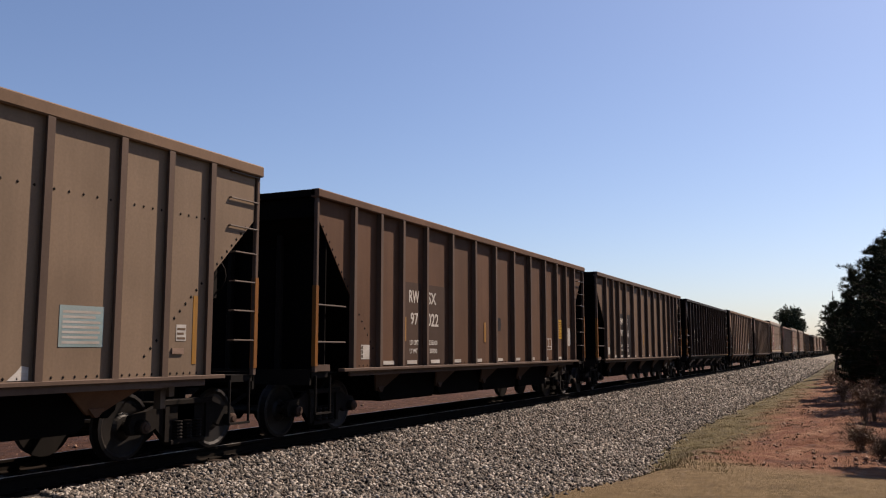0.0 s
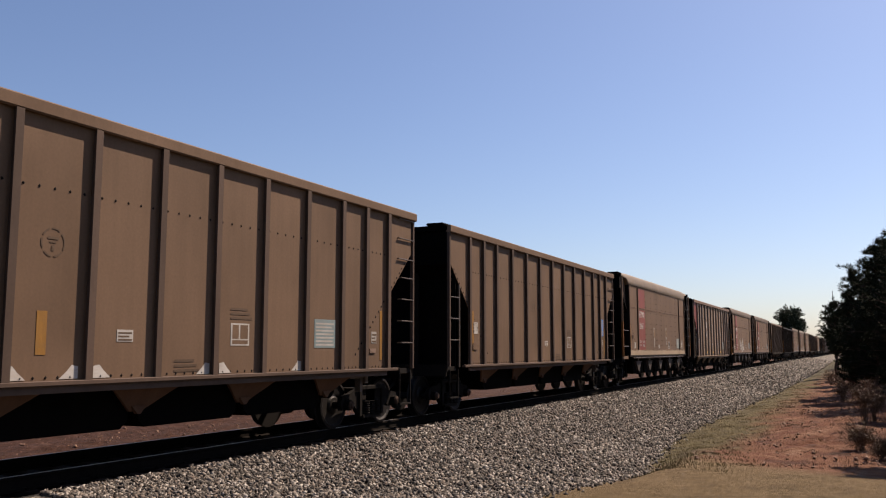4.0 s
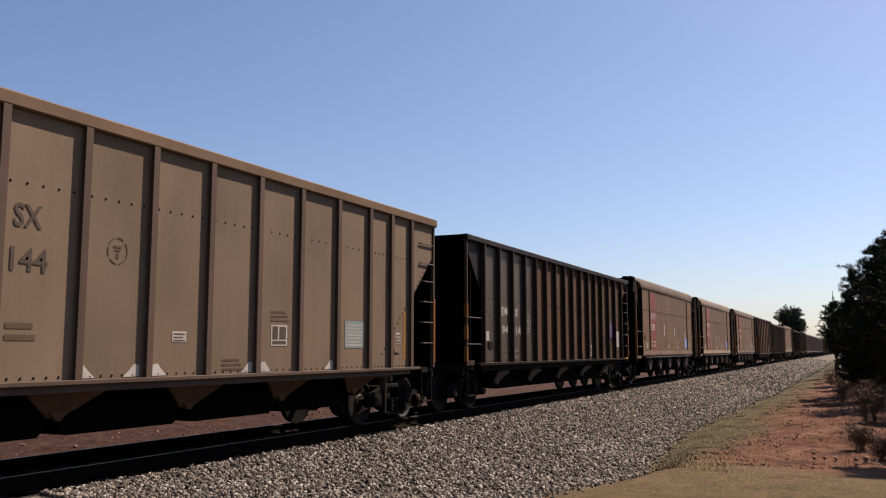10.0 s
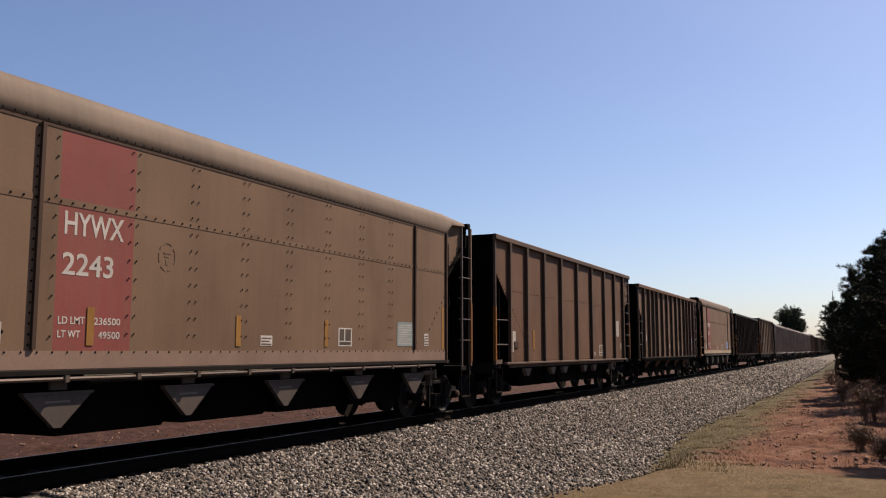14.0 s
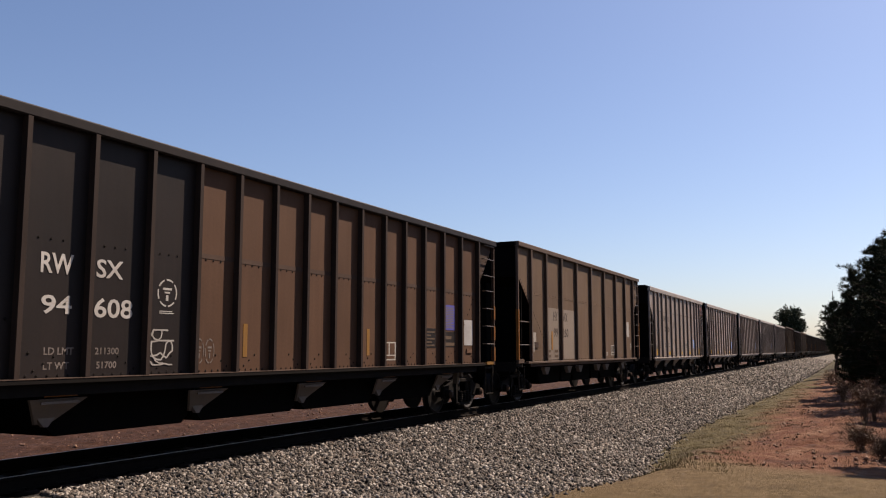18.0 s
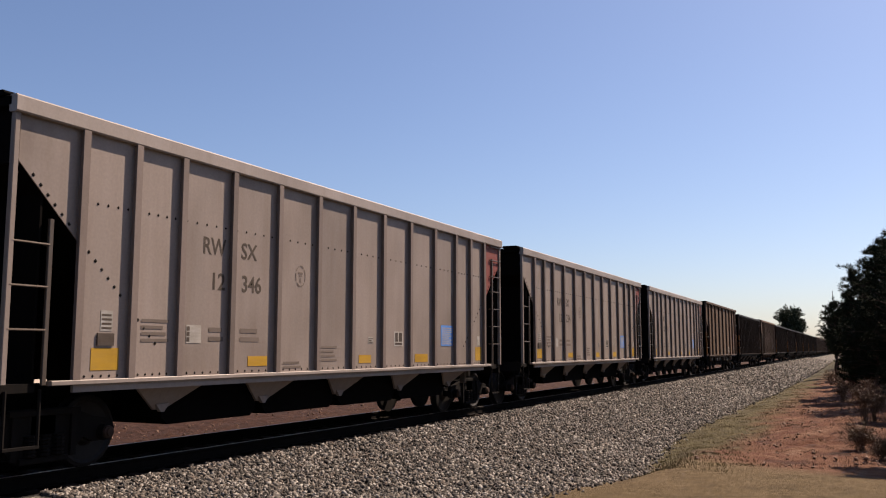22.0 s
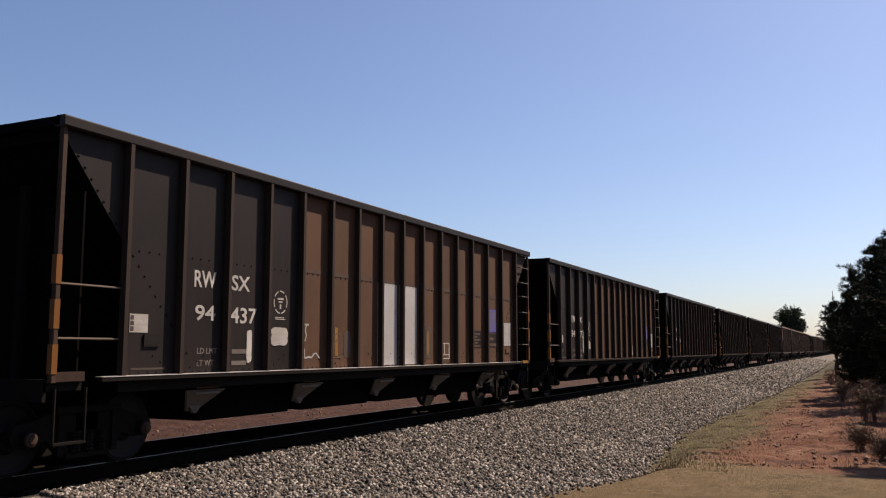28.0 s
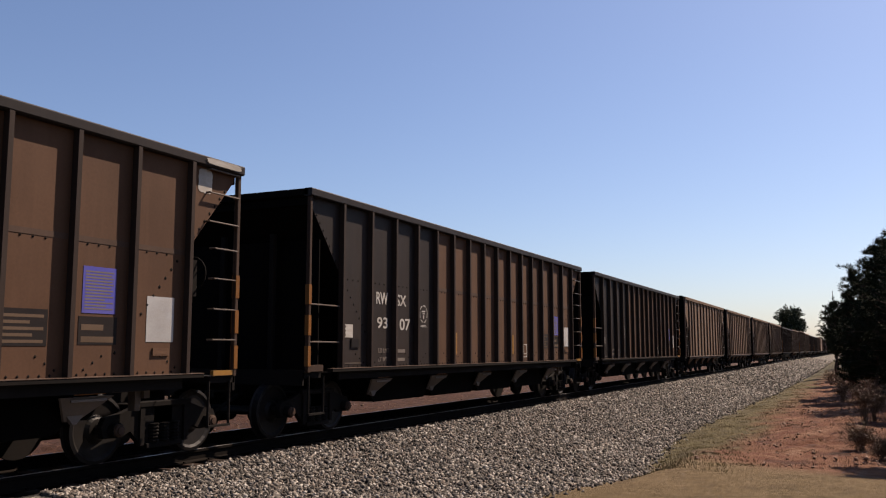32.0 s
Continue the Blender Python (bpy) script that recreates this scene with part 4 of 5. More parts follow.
# ---- signs on the cars ----


def placard(car, mat, bars, x, y, z, w, h, n=7, name="placard", label=""):
    me = cached("plate", lambda: Shape().add([(0, 0, 0), (1, 0, 0), (1, 1, 0), (0, 1, 0), (0, 0, 0.004), (1, 0, 0.004), (1, 1, 0.004), (0, 1, 0.004)], [(3, 2, 1, 0), (4, 5, 6, 7), (0, 1, 5, 4), (1, 2, 6, 5), (2, 3, 7, 6), (3, 0, 4, 7)]).mesh("plate"))
    p = part(name, me, mat, car, label, on_side(x, y, z, w, h))
    if bars is not None:
        def lines():
            r = random.Random(n)
            s = Shape()
            for k in range(n):
                z0 = 0.08 + 0.86 * k / n
                e = 0.92 - 0.3 * r.random() * (k % 2)
                s.add([(0.07, z0, 0.0055), (e, z0, 0.0055), (e, z0 + 0.42 / n, 0.0055), (0.07, z0 + 0.42 / n, 0.0055)], [(0, 1, 2, 3)])
            return s.mesh("lettering_bars", False)
        part("text_block", cached("lines%d" % n, lines), bars, p)["kind"] = "stuff"
    return p


def stencil_box(car, x, y, z, w, h, ground):
    """A framed panel of small stencilled boxes."""
    p = placard(car, LETTERWHITE, None, x, y, z, w, h, name="stencil_frame", label="white-outlined stencil panel")

    for a, b, c, d in ((0.08, 0.42, 0.3, 0.93), (0.5, 0.92, 0.3, 0.93), (0.08, 0.92, 0.07, 0.24)):
        part("stencil_cell", flat_square(), ground, p, "", Matrix.Translation((a, c, 0.0055)) @ Matrix.Diagonal((b - a, d - c, 1, 1)))


def flat_square():
    return cached("flat", lambda: Shape().add([(0, 0, 0), (1, 0, 0), (1, 1, 0), (0, 1, 0)], [(0, 1, 2, 3)]).mesh("flat", False))


def smear(car, mat, x, y, z, w, h, seed):
    """A patch of touched-up paint with a ragged edge."""
    def make():
        r = random.Random(seed)
        pts = []
        for k in range(28):
            t = 2 * math.pi * k / 28
            e = (abs(math.cos(t)) ** 6 + abs(math.sin(t)) ** 6) ** (-1 / 6)
            pts.append((0.5 + 0.5 * math.cos(t) * e * (0.9 + 0.12 * r.random()), 0.5 + 0.5 * math.sin(t) * e * (0.92 + 0.1 * r.random())))
        return Shape().add([(a, b, 0.0035) for a, b in pts], [tuple(range(28))]).mesh("paint_patch", False)
    part("paint_patch", cached("smear%d" % seed, make), mat, car, "", on_side(x, y, z, w, h))


def ring_emblem(car, mat, x, y, z, w, h):
    def make():
        s = Shape()
        n = 26
        for k in range(n):
            if k % 4 == 3:
                continue
            a0, a1 = 2 * math.pi * k / n, 2 * math.pi * (k + 1) / n
            s.add([(0.5 + r * math.cos(t), 0.5 + r * math.sin(t), 0.004) for r, t in ((0.44, a0), (0.5, a0), (0.5, a1), (0.44, a1))], [(0, 1, 2, 3)])
        for a, b, c, d in ((0.28, 0.72, 0.6, 0.68), (0.36, 0.64, 0.48, 0.54), (0.44, 0.56, 0.22, 0.42)):
            s.add([(a, c, 0.004), (b, c, 0.004), (b, d, 0.004), (a, d, 0.004)], [(0, 1, 2, 3)])
        return s.mesh("emblem", False)
    part("emblem", cached("ring", make), mat, car, "round stencilled emblem", on_side(x, y, z, w, h))


# ---- the train ----
def palette(kind, body, rib=None, chord=None, **more):
    rib = rib or body
    p = dict(type=kind, body=body, rib=rib, chord=chord or rib, sill=rib, end=SOOTSHADE, post=rib, ladder=STEEL, chute=DARKBROWN, panels={}, band=body)
    p.update(more)
    return p


BLK = {0: CHAR, 1: CHAR, 2: CHAR, 3: CHAR, 4: CHAR, 16: DARKBROWN}
LOOKS = {
    "black": lambda **m: palette("K", OCHRE, RIBBLACK, CHAR, sill=GRIME, post=DARKBROWN, seamcol=KRIB, panels=BLK, end=SOOTSHADE, orange=True, chute=CHUTEDARK, **m),
    "brown": lambda **m: palette("B", TAN, RIBBROWN, RIBBROWN, end=SOOTSHADE, chute=DARKBROWN, orange=True, **m),
    "tan": lambda **m: palette("R", TAN, RIBBROWN, TAN, end=SOOTSHADE, chute=BROWN, **m),
    "short": lambda **m: palette("S", TAN, RIBBROWN, BROWN, sill=GRIME, end=SOOTSHADE, chute=BROWN, **m),
    "grey": lambda **m: palette("G", GREY, RIBGREY, BRIGHTCHORD, end=SOOTSHADE, chute=GREY, sill=BRIGHTCHORD, post=GREY, **m),
    "wide": lambda **m: palette("D", TAN, RIBBROWN, RIBBROWN, end=SOOTSHADE, chute=CHUTEDARK, orange=True, **m),
    "smooth": lambda **m: palette("H", HTAN, DARKBROWN, CURBTAN, post=HTAN, band=BUFF, ladder=STEEL, end=SOOTSHADE, chute=CHUTESOOT, orange=True, panels={2: RED}, **m),
}
LABELS = {
    "black": "black and rust-brown ribbed steel coal hopper car",
    "brown": "brown ribbed coal hopper car with white lettering",
    "tan": "dusty tan ribbed coal hopper car",
    "short": "ochre-brown ribbed coal hopper car with dented top chord",
    "grey": "bare aluminium grey ribbed coal hopper car with yellow panels",
    "wide": "dusty brown hopper car with widely spaced ribs",
    "smooth": "dusty tan riveted smooth-sided hopper car with red panel",
}
TRAIN = [(-3.9, "tan"), (12.45, "brown"), (30.26, "brown"), (48.28, "black"), (66.09, "tan"), (82.58, "tan"), (98.76, "smooth"), (115.39, "tan"), (131.33, "smooth"), (147.63, "smooth"),
         (164.17, "tan"), (180.65, "black"), (198.2, "smooth"), (214.4, "smooth"), (230.69, "smooth"), (247.29, "wide"), (263.5, "short"), (279.49, "smooth"), (296.13, "black"), (313.88, "wide"),
         (330.62, "grey"), (346.86, "grey"), (363.14, "grey"), (379.34, "grey"), (395.6, "grey"), (411.77, "wide"), (428.02, "black"), (445.71, "tan"), (462.18, "black"), (480.02, "black"),
         (497.9, "black"), (515.81, "black"), (533.71, "black"), (551.46, "black"), (569.4, "tan"), (586.1, "tan"), (602.7, "tan")]
far_kinds = ["tan", "black", "tan", "wide", "tan", "black", "black", "tan", "smooth", "black", "tan", "black", "wide", "tan", "black", "tan", "black", "tan"]
pos = 602.7 + 14.75 + 1.75
for kind in far_kinds:
    TRAIN.append((pos, kind))
    pos += TYPES[LOOKS[kind]()["type"]]["L"] + 1.75


def travelled(t):
    """Metres run by the train at t seconds: nearly even speed, gaining a little towards the end."""
    return 16.182 * t + 0.00307 * max(0, t - 8) ** 2 + 0.00242 * max(0, t - 16) ** 2 + 0.01084 * max(0, t - 22) ** 2 + 0.0049 * max(0, t - 26) ** 2


REDDARK = {k: REDBLACK for k in range(5)}
EXTRA = {31: dict(panels=REDDARK), 32: dict(panels=REDDARK), 28: dict(lip=SILVER), 1: dict(body=OCHRE, chord=BROWN), 2: dict(body=UMBER), 3: dict(body=UMBER), 7: dict(body=OLIVE, rib=RIBGREY, chord=BUFF, sill=OLIVE, post=OLIVE, chute=OLIVE, panels={0: RED}), 6: dict(band=CREAM, chord=CURBCREAM), 12: dict(body=TAN), 14: dict(body=TAN), 13: dict(band=CREAM, body=TAN, chord=CURBCREAM), 17: dict(band=CREAM), 10: dict(body=SANDTAN, orange=True),
         18: dict(body=OCHRE), 15: dict(body=BROWN), 25: dict(body=RUSSET), 0: dict(body=SANDTAN, orange=True), 19: dict(body=RUSSET), 11: dict(panels={0: CHAR, 1: STEEL, 2: STEEL, 3: STEEL, 4: STEEL})}
for k in range(20, 25):
    EXTRA[k] = dict(panels={13: RED})
CARS = []
for i, (front, kind) in enumerate(TRAIN):
    pal = LOOKS[kind]()
    pal.update(EXTRA.get(i, {}))
    full = i < 36
    car = smooth_car(pal, full) if kind == "smooth" else ribbed_car(pal, full)
    tagged(car, LABELS[kind] + " on rails", "hopper car", "cars of the train")
    CARS.append((front, car))

# ---- lettering and placards on the sides ----
K_NUM = {3: ("94", "892"), 11: ("94", "614"), 18: ("94", "608"), 26: ("94", "785"), 28: ("94", "437"), 29: ("94", "473"), 30: ("94", "996"), 31: ("93", "159"), 32: ("93", "107")}
H_NUM = {6: ("2061", "236500", "49500"), 8: ("2621", "236400", "49600"), 9: ("2002", "236600", "49400"), 12: ("2383", "236600", "49400"), 13: ("2685", "236600", "49400"), 14: ("2243", "236500", "49500"), 17: ("2671", "236500", "49500")}
G_NUM = {20: "001", 21: "189", 22: "346", 23: "234", 24: "233"}
B_NUM = {1: ("022", "235300", "50700"), 2: ("156", "235500", "50500")}
R_NUM = {4: ("RW", "SX", "23", "02"), 7: ("", "LX", "", "005"), 10: ("RW", "SX", "23", "144")}
words = ["RW", "SX", "HY", "WX", "99", "260", "12", "97", "HYWX", "LD LMT", "LT WT", "LX", "005", "23", "02", "144", "211300", "51700", "272", "HYWX 2383"]
words += [w for d in (K_NUM, H_NUM, B_NUM) for v in d.values() for w in v] + list(G_NUM.values())
make_words(words)


def word(car, w, mat, x, y, z, wide, h):
    if w:
        part("lettering", WORDS[w], mat, car, "painted lettering", on_side(x, y, z, wide, h))


def bars(car, mat, x, y, z, w, h, n):
    def lines():
        s = Shape()
        for k in range(n):
            z0 = k / n
            e = 1.0 - 0.22 * ((k * 7) % 3) / 2
            s.add([(0, z0, 0.004), (e, z0, 0.004), (e, z0 + 0.5 / n, 0.004), (0, z0 + 0.5 / n, 0.004)], [(0, 1, 2, 3)])
        return s.mesh("lettering_bars", False)
    part("text_block", cached("bars%d" % n, lines), mat, car, "", on_side(x, y, z, w, h))["kind"] = "stuff"


def sticker(car, x, y, z, w, h):
    p = placard(car, WHITE, None, x, y, z, w, h, name="label_plate", label="white square label with small boxes")
    for k in range(3):
        part("label_cell", flat_square(), LETTERDARK, p, "", Matrix.Translation((0.03, 0.08 + 0.3 * k, 0.0055)) @ Matrix.Diagonal((0.19, 0.24, 1, 1)))


def defect_hatch(car, x, y, z, w, h, mat):
    def make():
        s = Shape().box(0, 1, 0, 1, 0, 0.02)
        s.add([(0.12, 0.15, 0.021), (0.88, 0.15, 0.021), (0.88, 0.6, 0.021), (0.12, 0.6, 0.021)], [(0, 1, 2, 3)])
        return s.mesh("card_holder")
    part("card_holder", cached("card", make), mat, car, "small framed card holder", on_side(x, y, z, w, h))


def bar_mark(car, y, z, w, h, x, mat=None):
    placard(car, mat or MARKORANGE, None, x, y, z, w, h, name="reflector_bar", label="faded orange reflective bar")


def black_signs(i, car):
    x = TYPES["K"]["panel"] + 0.001
    num = K_NUM.get(i)
    if num:
        word(car, "RW", LETTERWHITE, x + 0.002, 2.43, 2.38, 0.46, 0.24)
        word(car, "SX", LETTERWHITE, x + 0.002, 3.24, 2.38, 0.43, 0.23)
        word(car, num[0], LETTERWHITE, x + 0.002, 2.46, 1.91, 0.43, 0.22)
        word(car, num[1], LETTERWHITE, x + 0.002, 3.23, 1.89, 0.62, 0.24)
    word(car, "LD LMT", LETTERGREY, x, 2.53, 1.44, 0.42, 0.085)
    word(car, "LT WT", LETTERGREY, x, 2.53, 1.27, 0.36, 0.085)
    if i == 18:
        word(car, "211300", LETTERGREY, x, 3.27, 1.44, 0.38, 0.085)
        word(car, "51700", LETTERGREY, x, 3.3, 1.27, 0.32, 0.085)
    else:
        for z in (1.27, 1.44):
            bars(car, LETTERGREY, x, 3.28, z, 0.34, 0.13, 1)
    ring_emblem(car, LETTERWHITE, x, 4.28, 2.07, 0.37, 0.38)
    bars(car, LETTERWHITE, x, 4.33, 1.98, 0.27, 0.05, 2)
    sticker(car, x, 1.25, 1.72, 0.32, 0.24)
    defect_hatch(car, x, 1.5, 1.54, 0.28, 0.16, BLACK)
    if i in (29, 30):
        smear(car, WHITE, x, 1.23, 1.55, 0.26, 0.16, 34)
    if i == 30:
        bar_mark(car, 1.15, 1.36, 0.12, 0.98, x)
        bar_mark(car, 3.63, 1.38, 0.13, 0.48, x + 0.004)
    bars(car, STEEL, x, 1.3, 1.24, 0.6, 0.05, 1)
    stencil_box(car, x, 10.42, 1.29, 0.5, 0.36, OCHRE)
    placard(car, CHAR, LETTERFAINT, x, 12.1, 1.54, 0.66, 0.42, 5, "dark_patch", "dark painted patch with faint marks")
    placard(car, ROYAL, LETTERGREY, x, 13.24, 1.94, 0.52, 0.57, 13, label="violet-blue placard with white lettering bars")
    placard(car, CHAR, LETTERFAINT, x, 13.2, 1.56, 0.6, 0.34, 2, "dark_patch", "dark painted patch with faint marks")
    placard(car, SILVER, None, x, 14.3, 1.6, 0.5, 0.6, name="metal_sheet", label="bare metal sheet riveted on the side")
    defect_hatch(car, x, 14.42, 1.42, 0.3, 0.1, BROWN)
    for y, h in ((6.1, 0.5), (9.78, 0.5)):
        bar_mark(car, y, 1.39, 0.1, h, x)
    r = random.Random(i)
    if i in (28,):
        for y in (7.62, 8.5):
            placard(car, SILVER, None, x, y, 1.2, 0.78, 1.6, name="repair_sheet", label="unpainted metal repair sheet")
        smear(car, WHITE, x + 0.003, 4.22, 1.56, 0.46, 0.3, 5)
        smear(car, LETTERWHITE, x + 0.003, 3.62, 1.3, 0.13, 0.5, 6)
        smear(car, STEEL, x, 6.4, 1.35, 0.24, 0.5, 7)
        smear(car, STEEL, x, 9.7, 1.3, 0.3, 0.7, 8)
        for k in range(3):
            scribble(car, LETTERFAINT if k else WHITE, x, 5.12 + 0.9 * k, 1.36, 0.5 - 0.12 * k, 0.56 - 0.14 * k, 40 + k)
    elif i == 29:
        for y, w in ((6.98, 0.13), (9.75, 0.15), (3.72, 0.12)):
            smear(car, WHITE, x + 0.003, y, 1.38, w, 0.56, 9)
        smear(car, WHITE, x + 0.003, 4.2, 1.5, 0.46, 0.3, 5)
        smear(car, STEEL, x, 1.3, 1.42, 0.3, 0.3, 12)
    elif i == 18:
        for k, (y, z, w, h) in enumerate(((4.08, 1.42, 0.42, 0.34), (4.2, 1.22, 0.42, 0.4), (4.1, 1.3, 0.5, 0.3))):
            scribble(car, WHITE, x + 0.001 * k, y, z, w, h, 50 + 7 * k)
        for k in range(2):
            ring_emblem(car, LETTERGREY, x, 5.03 + 0.22 * k, 1.3, 0.2, 0.36)
    elif i in (3, 31, 32, 30):
        smear(car, LETTERFAINT, x, 8.6 + 0.9 * (i % 3), 1.3, 0.4, 0.2, 13)
    for c in TYPES["K"]["chutes"]:
        placard(car, ORANGE, None, 1.441, c - 0.24, 0.955, 0.48, 0.05, name="chute_label", label="faded orange strip")
    if i == 31:
        smear(car, WHITE, x, 15.2, 3.74, 0.3, 0.36, 70)
        smear(car, WHITE, 1.625, 15.2, 4.15, 0.78, 0.09, 71)
        for y in (0.7, 2.3, 2.75, 3.1, 3.5, 4.2):
            smear(car, WHITE, 1.625, y, 4.14, 0.2 + 0.1 * r.random(), 0.1, 60 + int(y * 3))


def scribble(car, mat, x, y, z, w, h, seed):
    """A sprayed tag: a wandering ribbon of paint."""
    def make():
        r = random.Random(seed)
        s = Shape()
        p, a = Vector((0.1, 0.5)), 1.0
        for k in range(34):
            a += r.uniform(-1.0, 1.25)
            q = Vector((min(1, max(0, p.x + 0.16 * math.cos(a))), min(1, max(0, p.y + 0.2 * math.sin(a)))))
            d = (q - p)
            n = Vector((-d.y, d.x)).normalized() * 0.028 if d.length > 1e-4 else Vector((0.02, 0))
            s.add([(p.x - n.x, p.y - n.y, 0.004 + k * 2e-5), (p.x + n.x, p.y + n.y, 0.004 + k * 2e-5), (q.x + n.x, q.y + n.y, 0.004 + k * 2e-5), (q.x - n.x, q.y - n.y, 0.004 + k * 2e-5)], [(0, 1, 2, 3)])
            p = q
        return s.mesh("graffiti_tag", False)
    part("graffiti_tag", cached("scribble%d" % seed, make), mat, car, "sprayed graffiti tag", on_side(x, y, z, w, h))


def brown_signs(i, car):
    x = TYPES["B"]["panel"] + 0.001
    num = B_NUM[i]
    for y, w in ((3.17, 0.95), (4.24, 1.1)):
        placard(car, CHAR if i == 2 else DARKBROWN, None, x, y, 1.18, w, 1.72, name="dark_patch", label="dark painted lettering patch")
    x += 0.006
    word(car, "RW", LETTERWHITE, x, 3.58, 2.48, 0.46, 0.26)
    word(car, "SX", LETTERWHITE, x, 4.46, 2.48, 0.4, 0.26)
    word(car, "97", LETTERWHITE, x, 3.65, 2.02, 0.34, 0.25)
    word(car, num[0], LETTERWHITE, x, 4.43, 2.0, 0.55, 0.28)
    word(car, "LD LMT", LETTERWHITE, x, 3.62, 1.6, 0.4, 0.1)
    word(car, "LT WT", LETTERWHITE, x, 3.62, 1.42, 0.34, 0.1)
    word(car, num[1], LETTERWHITE, x, 4.5, 1.6, 0.43, 0.1)
    word(car, num[2], LETTERWHITE, x, 4.55, 1.42, 0.36, 0.1)
    x -= 0.006
    sticker(car, x, 1.66, 1.32, 0.31, 0.27)
    for y in (3.34, 7.6):
        bar_mark(car, y, 1.68, 0.11, 0.49, x + 0.006)
    placard(car, YELLOW, ORANGE, x, 13.4, 1.84, 0.54, 0.58, 9, label="yellow notice board with lettering bars")
    smear(car, WHITE, x, 14.42, 1.62, 0.42, 0.58, 21)
    stencil_box(car, x, 12.4, 1.5, 0.5, 0.33, BROWN)
    for k, y in enumerate((2.5, 3.5, 4.6, 5.75, 7.0, 8.4, 9.7, 10.9, 12.1, 13.4)):
        placard(car, WHITE, None, x + 0.008, y, 1.205, 0.44, 0.075, name="foot_stripe", label="short white stripe")
    if i == 1:
        smear(car, CHAR, x, 8.4, 1.98, 0.36, 0.34, 22)


def gusset_mark(car, mat, x, y, z, w, h, flip):
    """A small painted trapezoid at the foot of a rib."""
    def make():
        e = [(0, 0), (1, 0), (0.6, 0.55), (0.35, 1), (0, 0.9)]
        return Shape().add([(1 - a if flip else a, d, 0.004) for a, d in (e[::-1] if flip else e)], [tuple(range(5))]).mesh("gusset_mark", False)
    part("gusset_mark", cached("gusset%d" % flip, make), mat, car, "small white painted mark", on_side(x, y, z, w, h))


def tan_signs(i, car):
    x = TYPES["S" if i == 16 else "R"]["panel"] + 0.001
    num = R_NUM.get(i)
    dark = LETTERDARK if i in (7, 10) else LETTERFAINT
    if num:
        if i == 7:
            for z, h in ((2.8, 0.4), (2.3, 0.34)):
                placard(car, WHITE, None, x, 4.06, z, 0.76, h, name="number_patch", label="pale lettering patch")
        word(car, num[0], dark, x + 0.004, 3.42, 2.86, 0.46, 0.27)
        word(car, num[1], dark, x + 0.005, 4.24, 2.86, 0.37, 0.27)
        word(car, num[2], dark, x + 0.004, 3.55, 2.37, 0.3, 0.26)
        word(car, num[3], dark, x + 0.005, 4.22, 2.37, 0.49, 0.27)
        bars(car, LETTERFAINT, x, 3.4, 1.6, 0.4, 0.26, 2)
        bars(car, LETTERFAINT, x, 4.2, 1.6, 0.4, 0.26, 2)
    ring_emblem(car, LETTERFAINT, x, 5.58, 2.56, 0.34, 0.35)
    placard(car, LETTERWHITE, LETTERFAINT, x, 6.77, 1.6 if i != 7 else 1.73, 0.27, 0.15, 3, label="small white label")
    stencil_box(car, x, 8.96, 1.56, 0.43, 0.33, LETTERDARK if i in (7, 10, 27) else TAN)
    bars(car, LETTERFAINT, x, 8.95, 1.95, 0.5, 0.2, 3)
    bars(car, LETTERFAINT, x, 7.8, 1.2, 0.5, 0.2, 3)
    if i in (0, 4, 7, 10, 27, 34, 35, 36):
        placard(car, TEAL, WHITE, x, 11.15, 1.53, 0.66, 0.49, 7, label="faded teal placard with pale bars")
    if i in (5, 16):
        placard(car, BLUE, WHITE, x, 12.82 if i == 5 else 12.8, 1.5 if i == 16 else 1.98, 0.52, 0.6, 9, label="pale blue placard with white bars")
    if i == 7:
        for y in (4.42, 6.88, 10.1, 13.0):
            placard(car, YELLOW, None, x, y, 1.26, 0.42, 0.13, name="yellow_stripe", label="dull yellow foot stripe")
    elif i in (4, 10, 27, 0):
        for k, y in enumerate((5.2, 5.92, 6.42, 8.24, 8.72, 10.5)):
            gusset_mark(car, LETTERWHITE, x, y, 1.16, 0.27, 0.16, k % 2)
    sticker(car, x, 1.45 if i != 4 else 2.4, 1.88, 0.3, 0.28)
    defect_hatch(car, x, 1.42, 1.5, 0.25, 0.15, TAN)
    for y in (3.16, 5.58) if i == 4 else ():
        bar_mark(car, y, 1.44, 0.14, 0.5, x)
    bar_mark(car, 1.4, 1.45, 0.09, 0.98, x)
    placard(car, WHITE, LETTERFAINT, x, 13.08, 1.62, 0.19, 0.22, 3, "paper_label", "small white paper label")
    defect_hatch(car, x, 13.0, 1.44, 0.22, 0.08, BUFF)
    if i == 16:
        bar_mark(car, 12.57, 1.9, 0.12, 0.62, x)
    else:
        bar_mark(car, 13.4, 1.3, 0.09, 0.95, x)


